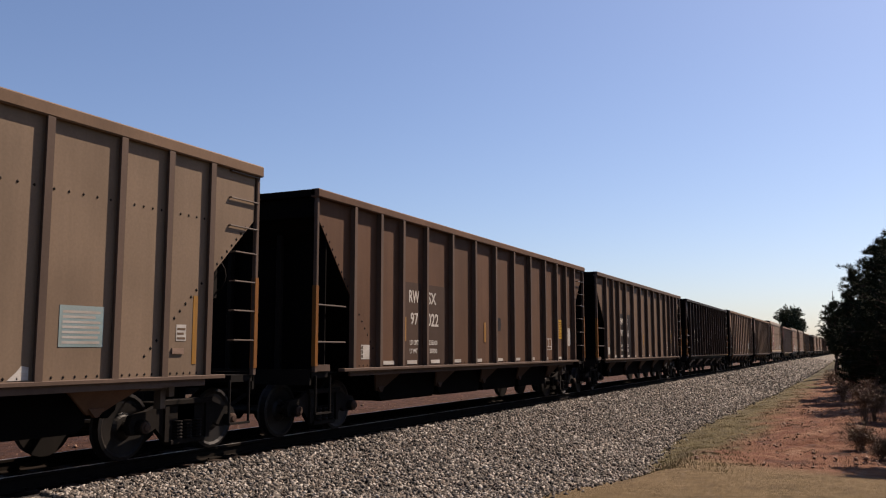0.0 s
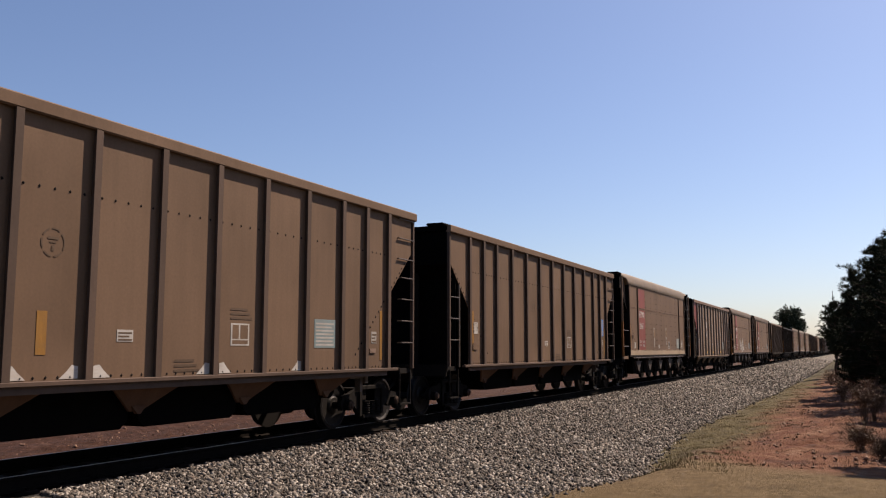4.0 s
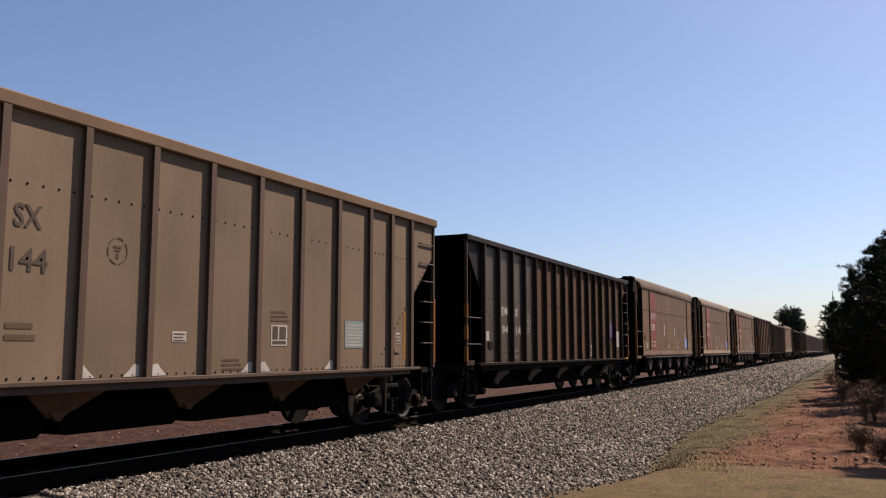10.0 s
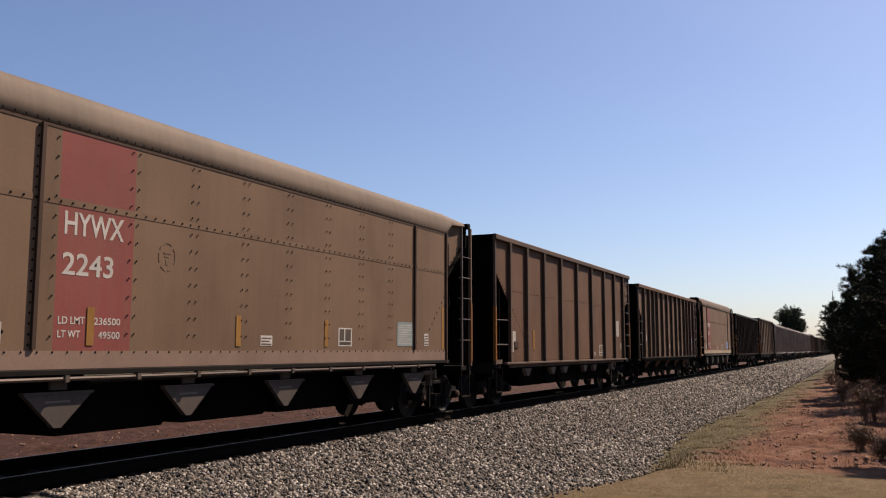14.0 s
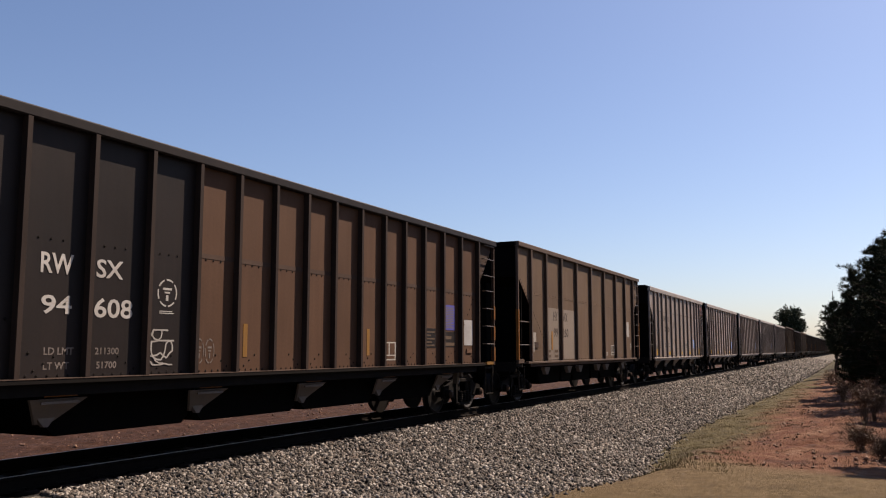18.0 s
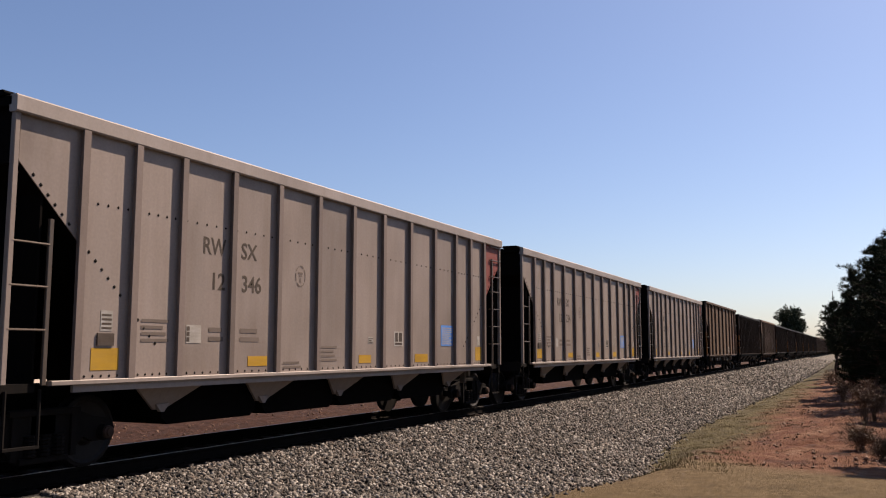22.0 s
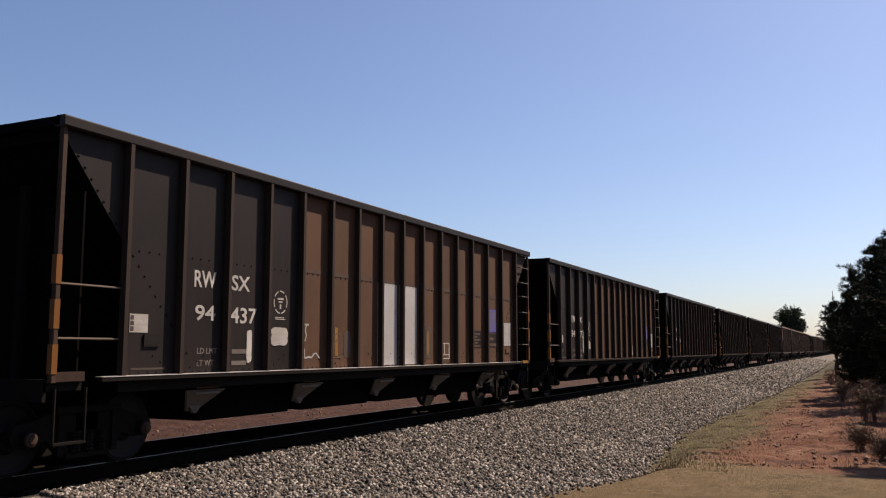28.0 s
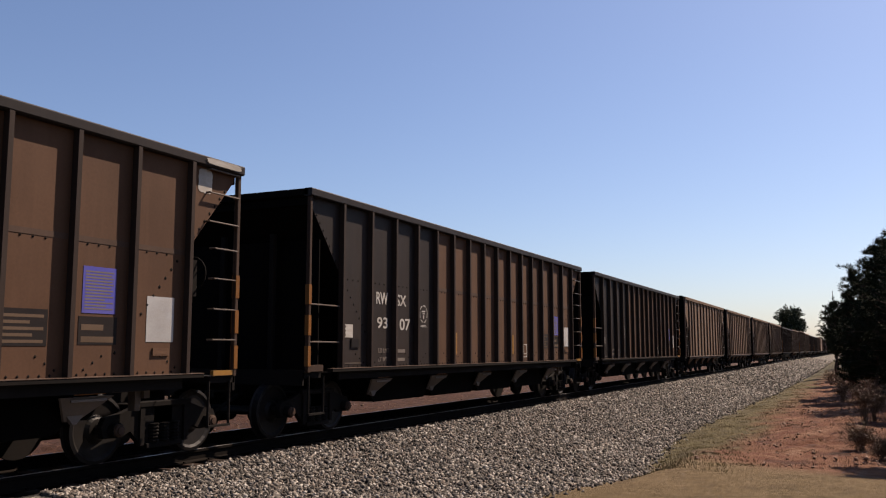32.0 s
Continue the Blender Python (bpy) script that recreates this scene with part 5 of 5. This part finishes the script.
def grey_signs(i, car):
    x = TYPES["G"]["panel"] + 0.001
    word(car, "RW", LETTERDARK, x, 3.24, 2.86, 0.49, 0.25)
    word(car, "SX", LETTERDARK, x, 4.09, 2.86, 0.38, 0.25)
    word(car, "12", LETTERDARK, x, 3.46, 2.36, 0.27, 0.25)
    word(car, G_NUM[i], LETTERDARK, x, 4.12, 2.36, 0.47, 0.26)
    bars(car, GREYMARK, x, 3.4, 1.62, 0.32, 0.26, 2)
    bars(car, GREYMARK, x, 4.1, 1.62, 0.46, 0.26, 2)
    sticker(car, x, 2.94, 1.59, 0.3, 0.25)
    for y, z, w, h in ((1.3, 1.25, 0.44, 0.27), (4.3, 1.25, 0.48, 0.15), (7.56, 1.25, 0.44, 0.15), (9.82, 1.24, 0.6, 0.17), (13.0, 1.24, 0.38, 0.32)):
        placard(car, YELLOW, None, x, y, z, w, h, name="yellow_panel", label="plain yellow reflective panel")
    placard(car, WHITE, STEEL, x, 1.43, 1.73, 0.19, 0.25, 4, "paper_label", "white paper label")
    defect_hatch(car, x, 1.38, 1.55, 0.26, 0.15, STEEL)
    stencil_box(car, x, 8.92, 1.57, 0.36, 0.29, LETTERDARK)
    placard(car, BLUE, WHITE, x, 11.08, 1.58, 0.62, 0.46, 9, label="sky-blue placard with white bars")
    ring_emblem(car, GREYMARK, x, 5.5, 2.54, 0.29, 0.36)
    bars(car, GREYMARK, x, 2.1, 1.6, 0.5, 0.34, 4)
    bars(car, GREYMARK, x, 6.3, 1.3, 0.5, 0.3, 4)
    bars(car, GREYMARK, x, 5.2, 1.2, 0.5, 0.14, 2)
    placard(car, WHITE, STEEL, x, 7.9, 1.62, 0.18, 0.12, 3, "paper_label", "small white label")
    if i == 23:
        scribble(car, WHITE, x, 9.85, 1.45, 0.7, 0.55, 52)
    placard(car, WHITE, None, x, 13.12, 1.6, 0.16, 0.22, name="paper_label", label="white paper label")


def wide_signs(i, car):
    x = TYPES["D"]["panel"] + 0.001
    if i == 19:
        for y, w, z, h in ((2.46, 1.3, 1.2, 1.56), (3.96, 1.46, 1.2, 1.56)):
            placard(car, PATCHGREY, None, x, y, z, w, h, name="number_patch", label="pale repainted lettering patch")
        x += 0.005
        word(car, "HY", LETTERDARK, x, 3.22, 2.38, 0.42, 0.28)
        word(car, "WX", LETTERDARK, x, 4.16, 2.38, 0.48, 0.27)
        word(car, "99", LETTERDARK, x, 3.26, 1.89, 0.4, 0.27)
        word(car, "260", LETTERDARK, x, 4.14, 1.89, 0.58, 0.27)
        for y in (2.6, 3.3):
            bars(car, LETTERFAINT, x, y, 1.27, 0.36, 0.3, 2)
        x -= 0.005
    elif i == 25:
        word(car, "WX", LETTERFAINT, x, 4.16, 2.38, 0.48, 0.27)
        word(car, "272", LETTERFAINT, x, 4.14, 1.89, 0.58, 0.27)
        bars(car, LETTERFAINT, x, 3.3, 1.9, 0.3, 0.26, 1)
    bar_mark(car, 1.2, 1.36, 0.13, 1.0, x, YELLOW if i == 19 else None)
    for y in (3.0, 5.72):
        bar_mark(car, y, 1.5, 0.14, 0.55, x + 0.006)
    sticker(car, x, 1.32, 1.72, 0.3, 0.27)
    defect_hatch(car, x, 1.48, 1.55, 0.3, 0.16, DARKBROWN)
    smear(car, WHITE, x + 0.005, 1.32, 1.42, 0.14, 0.36, 33)
    stencil_box(car, x, 10.05, 1.29, 0.52, 0.38, LETTERDARK if i == 19 else TAN)
    placard(car, WHITE, LETTERFAINT, x, 9.3, 1.28, 0.24, 0.13, 3, label="small white label")
    placard(car, BLUE if i == 25 else WHITE, WHITE, x, 12.38, 2.0, 0.56, 0.6, 9, label="pale placard with faint bars")
    placard(car, WHITE, LETTERFAINT, x, 13.1, 1.5, 0.16, 0.24, 3, "paper_label", "small white paper label")


def smooth_signs(i, car):
    x = 1.501
    num = H_NUM.get(i)
    if num:
        dy = -0.02 if i == 8 else 0.0
        word(car, "HYWX", LETTERWHITE, x, 3.21 + dy, 2.86, 0.92, 0.28)
        word(car, num[0], LETTERWHITE, x, 3.2 + dy, 2.38, 0.71 if num[0].endswith("1") else 0.78, 0.27)
        if len(num) > 1:
            word(car, "LD LMT", LETTERWHITE, x, 3.18 + dy, 1.8, 0.39, 0.09)
            word(car, "LT WT", LETTERWHITE, x, 3.18 + dy, 1.64, 0.33, 0.085)
            word(car, num[1], LETTERWHITE, x, 3.71 + dy, 1.8, 0.42, 0.09)
            word(car, num[2], LETTERWHITE, x, 3.78 + dy, 1.63, 0.35, 0.09)
        else:
            for y in (3.2, 3.7):
                bars(car, LETTERWHITE, x, y, 1.64, 0.4, 0.26, 2)
    stencil_box(car, x, 9.25, 1.56, 0.46, 0.33, LETTERDARK)
    placard(car, BLUE if i in (12, 13, 17) else TEAL, WHITE, x, 11.46, 1.57, 0.66, 0.49, 9, label="pale blue placard with white bars")
    placard(car, LETTERWHITE, LETTERFAINT, x, 7.0, 1.56, 0.3, 0.16, 3, label="small white label")
    placard(car, LETTERWHITE, LETTERFAINT, x, 12.67, 1.58, 0.2, 0.26, 4, "paper_label", "small white paper label")
    sticker(car, x, 2.13, 1.56, 0.31, 0.24)
    if i in (8, 9):
        placard(car, WHITE, LETTERFAINT, x, 1.75, 1.6, 0.19, 0.22, 5, "paper_label", "small white paper label")
    defect_hatch(car, x, 1.69, 1.95, 0.25, 0.15, DARKBROWN)
    bar_mark(car, 1.5, 1.54, 0.1, 0.98, x)
    bar_mark(car, 13.55, 1.5, 0.1, 0.95, x)
    if i != 6:
        ring_emblem(car, LETTERFAINT if i == 13 else HTAN, x, 4.75, 2.55, 0.33, 0.4)
    if i == 13:
        for k, y in enumerate((4.36, 6.66, 8.3, 11.36)):
            smear(car, WHITE, x, y + 0.02, 1.78, 0.22, 0.66, 80 + k)
            placard(car, WHITE, None, 1.5095, y + 0.09, 1.28, 0.075, 0.5, name="paint_run", label="run of white paint")
            bar_mark(car, y + 0.07, 1.88, 0.11, 0.44, x + 0.004)
        scribble(car, TAN, x, 3.16, 1.88, 0.5, 0.4, 53)
    elif i == 12:
        for k, (y, z) in enumerate(((6.05, 2.02), (8.58, 2.08), (11.55, 1.95))):
            smear(car, WHITE, x, y, z + 0.06, 0.17, 0.6 - 0.1 * k, 84 + k)
        for y in (3.55, 6.3, 8.66):
            bar_mark(car, y, 1.53, 0.12, 0.48, x + 0.004)
    elif i == 6:
        for k, (y, z, h) in enumerate(((5.98, 1.9, 0.6), (8.71, 1.98, 0.56), (12.85, 1.6, 0.4))):
            smear(car, WHITE, x, y + 0.02, z, 0.19, h, 87 + k)
            placard(car, WHITE, None, x, y + 0.1, z - 0.3, 0.06, 0.36, name="paint_run", label="run of white paint")
            if k < 2:
                bar_mark(car, y + 0.07, z + 0.13, 0.1, h - 0.2, x + 0.004)
    elif i == 8:
        for y in (6.33, 8.73):
            bar_mark(car, y, 1.9, 0.1, 0.36, x + 0.02 if y < 7 else x + 0.004)
        scribble(car, LETTERGREY, x, 8.32, 1.5, 0.3, 0.42, 54)
    else:
        for y in (3.6, 6.4, 8.8):
            bar_mark(car, y, 1.55, 0.11, 0.46, x + 0.004)
    for c in TYPES["H"]["chutes"]:
        bars(car, LETTERGREY, 1.401, c - 0.2, 0.88, 0.36, 0.05, 1)
    if i == 12:
        part("lettering", WORDS["HYWX 2383"], GREYMARK, car, "faint lettering on the end sheet", Matrix(((0.92, 0, 0, 0.3), (0, 0, -1, 0.052), (0, 0.085, 0, 4.2), (0, 0, 0, 1))))
    if i == 8:
        mural(car, x)


def mural(car, x):
    """Bubble-shaped graffiti: white sprayed forms with grey outlines."""
    def blob(cx, cz, rx, rz, lean, grow, top):
        pts = []
        for k in range(22):
            t = 2 * math.pi * k / 22
            a, b = (rx + grow) * math.cos(t), (rz + grow) * math.sin(t)
            pts.append((cx + a + lean * b, cz + b, top))
        return pts
    forms = [(0.32, 0.55, 0.17, 0.5, -0.35), (0.62, 0.32, 0.22, 0.3, -0.2), (1.0, 0.56, 0.32, 0.3, 0.0), (1.25, 0.28, 0.36, 0.24, 0.1), (1.68, 0.62, 0.12, 0.46, 0.05), (1.95, 0.42, 0.2, 0.28, 0.1), (2.3, 0.18, 0.17, 0.14, 0.5)]
    outline, fill = Shape(), Shape()
    for k, f in enumerate(forms):
        outline.add(blob(*f, 0.05, 0.003 + 0.0012 * k), [tuple(range(22))])
        fill.add(blob(*f, 0.012, 0.0036 + 0.0012 * k), [tuple(range(22))])
    halo = Shape()
    for k, f in enumerate(forms):
        halo.add(blob(*f, 0.105, 0.0015 + 0.0001 * k), [tuple(range(22))])
    m = part("graffiti", halo.mesh("graffiti", False), WHITE, car, "white bubble-form graffiti with grey outlines", on_side(x, 5.56, 1.3, 1, 0.95))
    inner = Shape()
    for path in ([(0.18, 0.95), (0.3, 0.55), (0.42, 0.1)], [(0.55, 0.2), (0.7, 0.34), (0.82, 0.22)], [(0.82, 0.62), (1.0, 0.5), (1.18, 0.62), (1.0, 0.74), (0.86, 0.66)], [(0.95, 0.18), (1.2, 0.32), (1.45, 0.22)], [(1.66, 0.9), (1.7, 0.5), (1.66, 0.2)], [(1.86, 0.5), (1.98, 0.58), (2.06, 0.44), (1.96, 0.3)], [(2.2, 0.1), (2.34, 0.22)]):
        for p, q in zip(path, path[1:]):
            d = (Vector(q) - Vector(p)).normalized()
            n = Vector((-d.y, d.x)) * 0.02
            inner.add([(p[0] - n.x, p[1] - n.y, 0.0128), (p[0] + n.x, p[1] + n.y, 0.0128), (q[0] + n.x, q[1] + n.y, 0.0128), (q[0] - n.x, q[1] - n.y, 0.0128)], [(0, 1, 2, 3)])
    part("graffiti_strokes", inner.mesh("graffiti_strokes", False), LETTERFAINT, m)
    part("graffiti_outline", outline.mesh("graffiti_outline", False), LETTERFAINT, m)
    part("graffiti_fill", fill.mesh("graffiti_fill", False), LETTERWHITE, m)


SIGNS = {"short": tan_signs, "black": black_signs, "brown": brown_signs, "tan": tan_signs, "grey": grey_signs, "wide": wide_signs, "smooth": smooth_signs}
for i, (front, car) in enumerate(CARS):
    if i < 34:
        SIGN_SHIFT["y"] = TYPES[LOOKS[TRAIN[i][1]]()["type"]].get("slide", 0.0) - (0.14 if i == 24 else 0.0)
        SIGNS[TRAIN[i][1]](i, car)


# ---- trees and grass ----
def limb(s, p, q, r0, r1, n=5):
    d = (q - p).normalized()
    a = d.orthogonal().normalized()
    b = d.cross(a)
    vs = [tuple(e + (a * math.cos(2 * math.pi * k / n) + b * math.sin(2 * math.pi * k / n)) * r) for e, r in ((p, r0), (q, r1)) for k in range(n)]
    s.add(vs, [(k, (k + 1) % n, (k + 1) % n + n, k + n) for k in range(n)])


def needle_mesh(name, tips, rng, count, length, width):
    """Tufts of narrow blades round each tip, as one mesh."""
    tips = np.array([tuple(t) for t in tips])
    c = np.repeat(tips, count, 0)
    n = len(c)
    d = rng.standard_normal((n, 3))
    d[:, 2] = d[:, 2] * 0.8 + 0.55
    d /= np.linalg.norm(d, axis=1)[:, None]
    e = np.cross(d, rng.standard_normal((n, 3)))
    e /= np.linalg.norm(e, axis=1)[:, None] + 1e-9
    ln = (length * (0.6 + 0.7 * rng.random(n)))[:, None]
    c = c + 0.25 * length * rng.standard_normal((n, 3))
    v = np.stack([c - e * width, c + e * width, c + d * ln + e * width * 0.3, c + d * ln - e * width * 0.3], 1)
    me = bpy.data.meshes.new(name)
    me.vertices.add(4 * n)
    me.vertices.foreach_set("co", v.reshape(-1))
    me.loops.add(4 * n)
    me.loops.foreach_set("vertex_index", np.arange(4 * n, dtype=np.int32))
    me.polygons.add(n)
    me.polygons.foreach_set("loop_start", np.arange(0, 4 * n, 4, dtype=np.int32))
    me.update(calc_edges=True)
    return me


def pine_meshes(seed, h, r, low):
    rng = np.random.default_rng(seed)
    s, tips = Shape(), []
    p = Vector((0, 0, -0.15))
    spine = [p]
    for k in range(1, 9):
        spine.append(Vector((0.10 * rng.standard_normal(), 0.10 * rng.standard_normal(), h * k / 8)))
    for k in range(8):
        limb(s, spine[k], spine[k + 1], 0.11 * (1 - k / 8.6), 0.11 * (1 - (k + 1) / 8.6), 7)

    def at(z):
        u = max(0.0, min(7.999, z / h * 8))
        return spine[int(u)].lerp(spine[int(u) + 1], u - int(u))
    z = low
    while z < h * 0.97:
        u = (z - low) / (h - low)
        reach = min(1.0, 0.3 + 1.6 * u) * r * (0.55 + 0.6 * math.sin(math.pi * min(1, 0.15 + u * 0.75))) * (1.06 - u ** 2.2)
        for k in range(int(5 + 3 * rng.random())):
            a = 2 * math.pi * rng.random()
            ln = reach * (0.55 + 0.55 * rng.random())
            p = at(z)
            q = p + Vector((math.cos(a) * ln, math.sin(a) * ln, ln * (0.12 + 0.5 * u + 0.2 * rng.standard_normal())))
            limb(s, p, q, 0.03 * (1.1 - u), 0.008)
            for j in range(int(3 + ln * 5)):
                w = 0.3 + 0.7 * rng.random()
                b = p.lerp(q, w)
                side = Vector(rng.standard_normal(3)) * 0.22 * ln * 0.6
                side.z = abs(side.z) * 0.8
                tip = b + side
                if j % 3 == 0:
                    limb(s, b, tip, 0.01, 0.005, 4)
                tips.append(tip)
            tips.append(q)
        z += h * 0.045 * (0.8 + 0.4 * rng.random())
    for k in range(6):
        tips.append(at(h) + Vector((0.05 * rng.standard_normal(), 0.05 * rng.standard_normal(), 0.1 * k - 0.3)))
    return s.mesh("trunk", False), needle_mesh("crown", tips, rng, 24, 0.15, 0.013)


PINES = [pine_meshes(11, 6.3, 2.0, 0.35), pine_meshes(12, 6.0, 1.5, 0.3), pine_meshes(13, 5.6, 1.2, 0.4), pine_meshes(14, 5.2, 1.7, 0.1), pine_meshes(15, 6.0, 1.35, 2.0)]
GROVE = [(12.3, 29.0, 0, 0.95), (11.4, 33.5, 0, 0.98), (11.6, 25.5, 3, 0.5), (10.5, 37.0, 3, 0.78), (9.85, 41.0, 2, 0.95), (10.8, 44.0, 0, 0.88), (10.0, 49.0, 3, 0.8), (9.5, 54.0, 2, 0.85), (10.4, 55.0, 1, 0.88), (9.35, 61.0, 2, 0.82),
         (9.7, 64.0, 0, 0.68), (8.45, 69.0, 4, 0.93), (9.5, 74.0, 3, 0.86), (8.15, 82.0, 4, 0.86), (9.4, 88.0, 0, 0.7), (8.0, 95.0, 4, 0.85), (9.1, 100.0, 3, 0.85), (8.9, 110.0, 1, 0.75), (8.9, 125.0, 0, 0.75), (9.5, 105.0, 1, 0.95), (8.8, 142.0, 3, 0.95), (8.7, 160.0, 1, 0.9), (8.6, 185.0, 0, 0.9),
         (12.5, 19.6, 1, 0.8), (13.4, 24.5, 0, 1.0), (13.2, 38.0, 1, 1.1), (12.4, 48.0, 0, 1.05), (11.8, 60.0, 1, 1.1), (14.5, 31.0, 3, 1.2), (13.1, 16.3, 1, 0.86), (11.8, 17.9, 2, 0.92), (10.95, 39.0, 4, 1.07)]
for k, (x, y, v, sc) in enumerate(GROVE):
    trunk, crown = PINES[v]
    tree = new("pine_tree")
    tree.matrix_basis = pose(x, y, ground_height(x, y), 0, 0, 67 * k) @ Matrix.Diagonal((sc, sc, sc, 1))
    tagged(tree, "young dark green pine tree beside the track", "tree", "row of young pines")
    part("trunk", trunk, BARK, tree)
    part("crown", crown, NEEDLE, tree)


def broad_tree(x, y, h, r):
    rng = np.random.default_rng(21)
    s, tips = Shape(), []
    limb(s, Vector((0, 0, -0.3)), Vector((0.1, 0, h * 0.35)), 0.35, 0.25, 8)
    for k in range(46):
        a, e = 2 * math.pi * rng.random(), rng.random()
        z = h * (0.35 + 0.6 * e)
        rad = r * (0.5 + 0.5 * math.sin(math.pi * min(1, e * 0.8 + 0.25))) * (0.7 + 0.35 * rng.random())
        q = Vector((math.cos(a) * rad, math.sin(a) * rad, z))
        limb(s, Vector((0.1, 0, h * (0.2 + 0.3 * e))), q, 0.12, 0.03)
        for j in range(26):
            tips.append(q + Vector(rng.standard_normal(3)) * 0.75)
        for j in range(8):
            tips.append(Vector((0, 0, h * 0.6)).lerp(q, rng.random()) + Vector(rng.standard_normal(3)) * 0.6)
    tree = new("evergreen_tree")
    tree.matrix_basis = pose(x, y, ground_height(x, y))
    tagged(tree, "dark round-topped evergreen tree beyond the train", "tree")
    part("trunk", s.mesh("trunk", False), BARK, tree)
    part("crown", needle_mesh("crown", tips, rng, 9, 0.5, 0.11), LEAF, tree)


broad_tree(-7.0, 260.0, 14.0, 3.6)


def blades(name, label, mat, pts, rng, h, w):
    n = len(pts)
    base = np.array([(x, y, ground_height(x, y) - 0.01) for x, y in pts])
    d = rng.standard_normal((n, 3)) * 0.45
    d[:, 2] = 1.0
    d *= (h * (0.5 + 0.8 * rng.random(n)))[:, None]
    a = rng.random(n) * 2 * math.pi
    e = np.stack([np.cos(a), np.sin(a), 0 * a], 1) * w
    v = np.stack([base - e, base + e, base + d], 1)
    me = bpy.data.meshes.new(name)
    me.vertices.add(3 * n)
    me.vertices.foreach_set("co", v.reshape(-1))
    me.loops.add(3 * n)
    me.loops.foreach_set("vertex_index", np.arange(3 * n, dtype=np.int32))
    me.polygons.add(n)
    me.polygons.foreach_set("loop_start", np.arange(0, 3 * n, 3, dtype=np.int32))
    me.update(calc_edges=True)
    thing(name, me, mat, label, "grass", kind="stuff")


rng = np.random.default_rng(8)
lawn = [(x, y) for x, y in zip(6.4 + 4.4 * rng.random(26000), 9.2 + 5.6 * rng.random(26000)) if x > toe(y) + 0.25 and y < 14.2 - 0.34 * (x - 7.5) + 0.5 * noise.noise(Vector((x, y, 0)))]
blades("mown_dry_grass", "short straw-coloured mown grass", BLADE, lawn, rng, 0.013, 0.007)
verge = []
for k in range(190):
    y = 13.4 + 45 * rng.random() ** 1.4
    x = toe(y) + 0.1 + 1.7 * rng.random() ** 1.3
    verge += [(x + 0.12 * rng.standard_normal(), y + 0.14 * rng.standard_normal()) for j in range(34)]
blades("verge_grass", "yellow-green grass tufts along the ballast foot", TUFT, verge, rng, 0.045, 0.008)
weeds = []
for k in range(170):
    y = 15 + 30 * rng.random() ** 1.3
    x = 7.0 + 3.8 * rng.random()
    s = 0.05 + 0.1 * rng.random()
    weeds += [(x + s * rng.standard_normal(), y + 1.4 * s * rng.standard_normal()) for j in range(int(14 + 22 * rng.random()))]
blades("bank_weeds", "low dry brown weeds on the clay bank", TWIG, weeds, rng, 0.07, 0.006)


def dry_bush(x, y, h, r, seed):
    """A leafless brown shrub: many thin twigs fanning from one root."""
    g = np.random.default_rng(seed)
    s, tips = Shape(), []
    for k in range(26):
        a, e = 2 * math.pi * g.random(), g.random() ** 0.6
        q = Vector((math.cos(a) * r * e, math.sin(a) * r * e, h * (0.55 + 0.5 * g.random())))
        m = Vector((q.x * 0.35, q.y * 0.35, q.z * 0.55))
        limb(s, Vector((0.05 * g.standard_normal(), 0.05 * g.standard_normal(), -0.05)), m, 0.008, 0.006, 4)
        limb(s, m, q, 0.006, 0.003, 4)
        tips += [m.lerp(q, g.random()) + Vector(g.standard_normal(3)) * 0.06 for j in range(9)]
    bush = new("dry_bush")
    bush.matrix_basis = pose(x, y, ground_height(x, y))
    tagged(bush, "leafless orange-brown dry shrub on the clay bank", "shrub", "dry shrubs on the bank")
    part("stem_cluster", s.mesh("stem_cluster", False), TWIG, bush)
    part("twig_mass", needle_mesh("twig_mass", tips, g, 7, 0.13, 0.004), TWIG, bush)


for k, (x, y, h, r) in enumerate([(9.95, 24.5, 1.1, 0.42), (10.2, 26.2, 1.0, 0.4), (9.85, 18.6, 0.45, 0.32), (9.3, 37.0, 0.7, 0.5), (9.0, 45.0, 0.9, 0.5), (8.4, 55.0, 0.8, 0.5), (10.2, 17.2, 0.28, 0.25)]):
    dry_bush(x, y, h, r, 90 + k)
thing("mast", Shape().rod((0, 0, -0.3), (0, 0, 5.6), 0.05, 8).rod((0, 0, 5.6), (0, 0, 8.4), 0.03, 6).box(-0.12, 0.12, -0.05, 0.05, 5.5, 5.75).mesh("mast"), STEEL, "thin grey metal mast rising behind the pines", "mast", at=pose(7.74, 100.0, -0.75))


def wheel_rows(front, y, a):
    """A wheelset's poses in its truck, turning while it rolls past the camera."""
    step, r = 1 / 30, 0.457
    near = [k for k in range(0, 961) if -6 < front + y - travelled(k * step) < 46]
    if not near:
        return []
    rows = [(k * step, pose(0, a, r, math.degrees(travelled(k * step) / r), 0, 0)) for k in near]
    if near[0] > 0:
        rows.insert(0, (0.0, rows[0][1]))
    if near[-1] < 960:
        rows.append((32.0, rows[-1][1]))
    return rows


def motions():
    for front, car in CARS:
        walk(car, [(float(t), pose(0, front - travelled(t), 0)) for t in range(0, 33)])
        for k, wheelset in enumerate(car_wheels[car]):
            rows = wheel_rows(front, wheelset.parent.matrix_basis.translation.y, -0.9 if k % 2 == 0 else 0.9)
            if rows:
                walk(wheelset, rows)


motions()
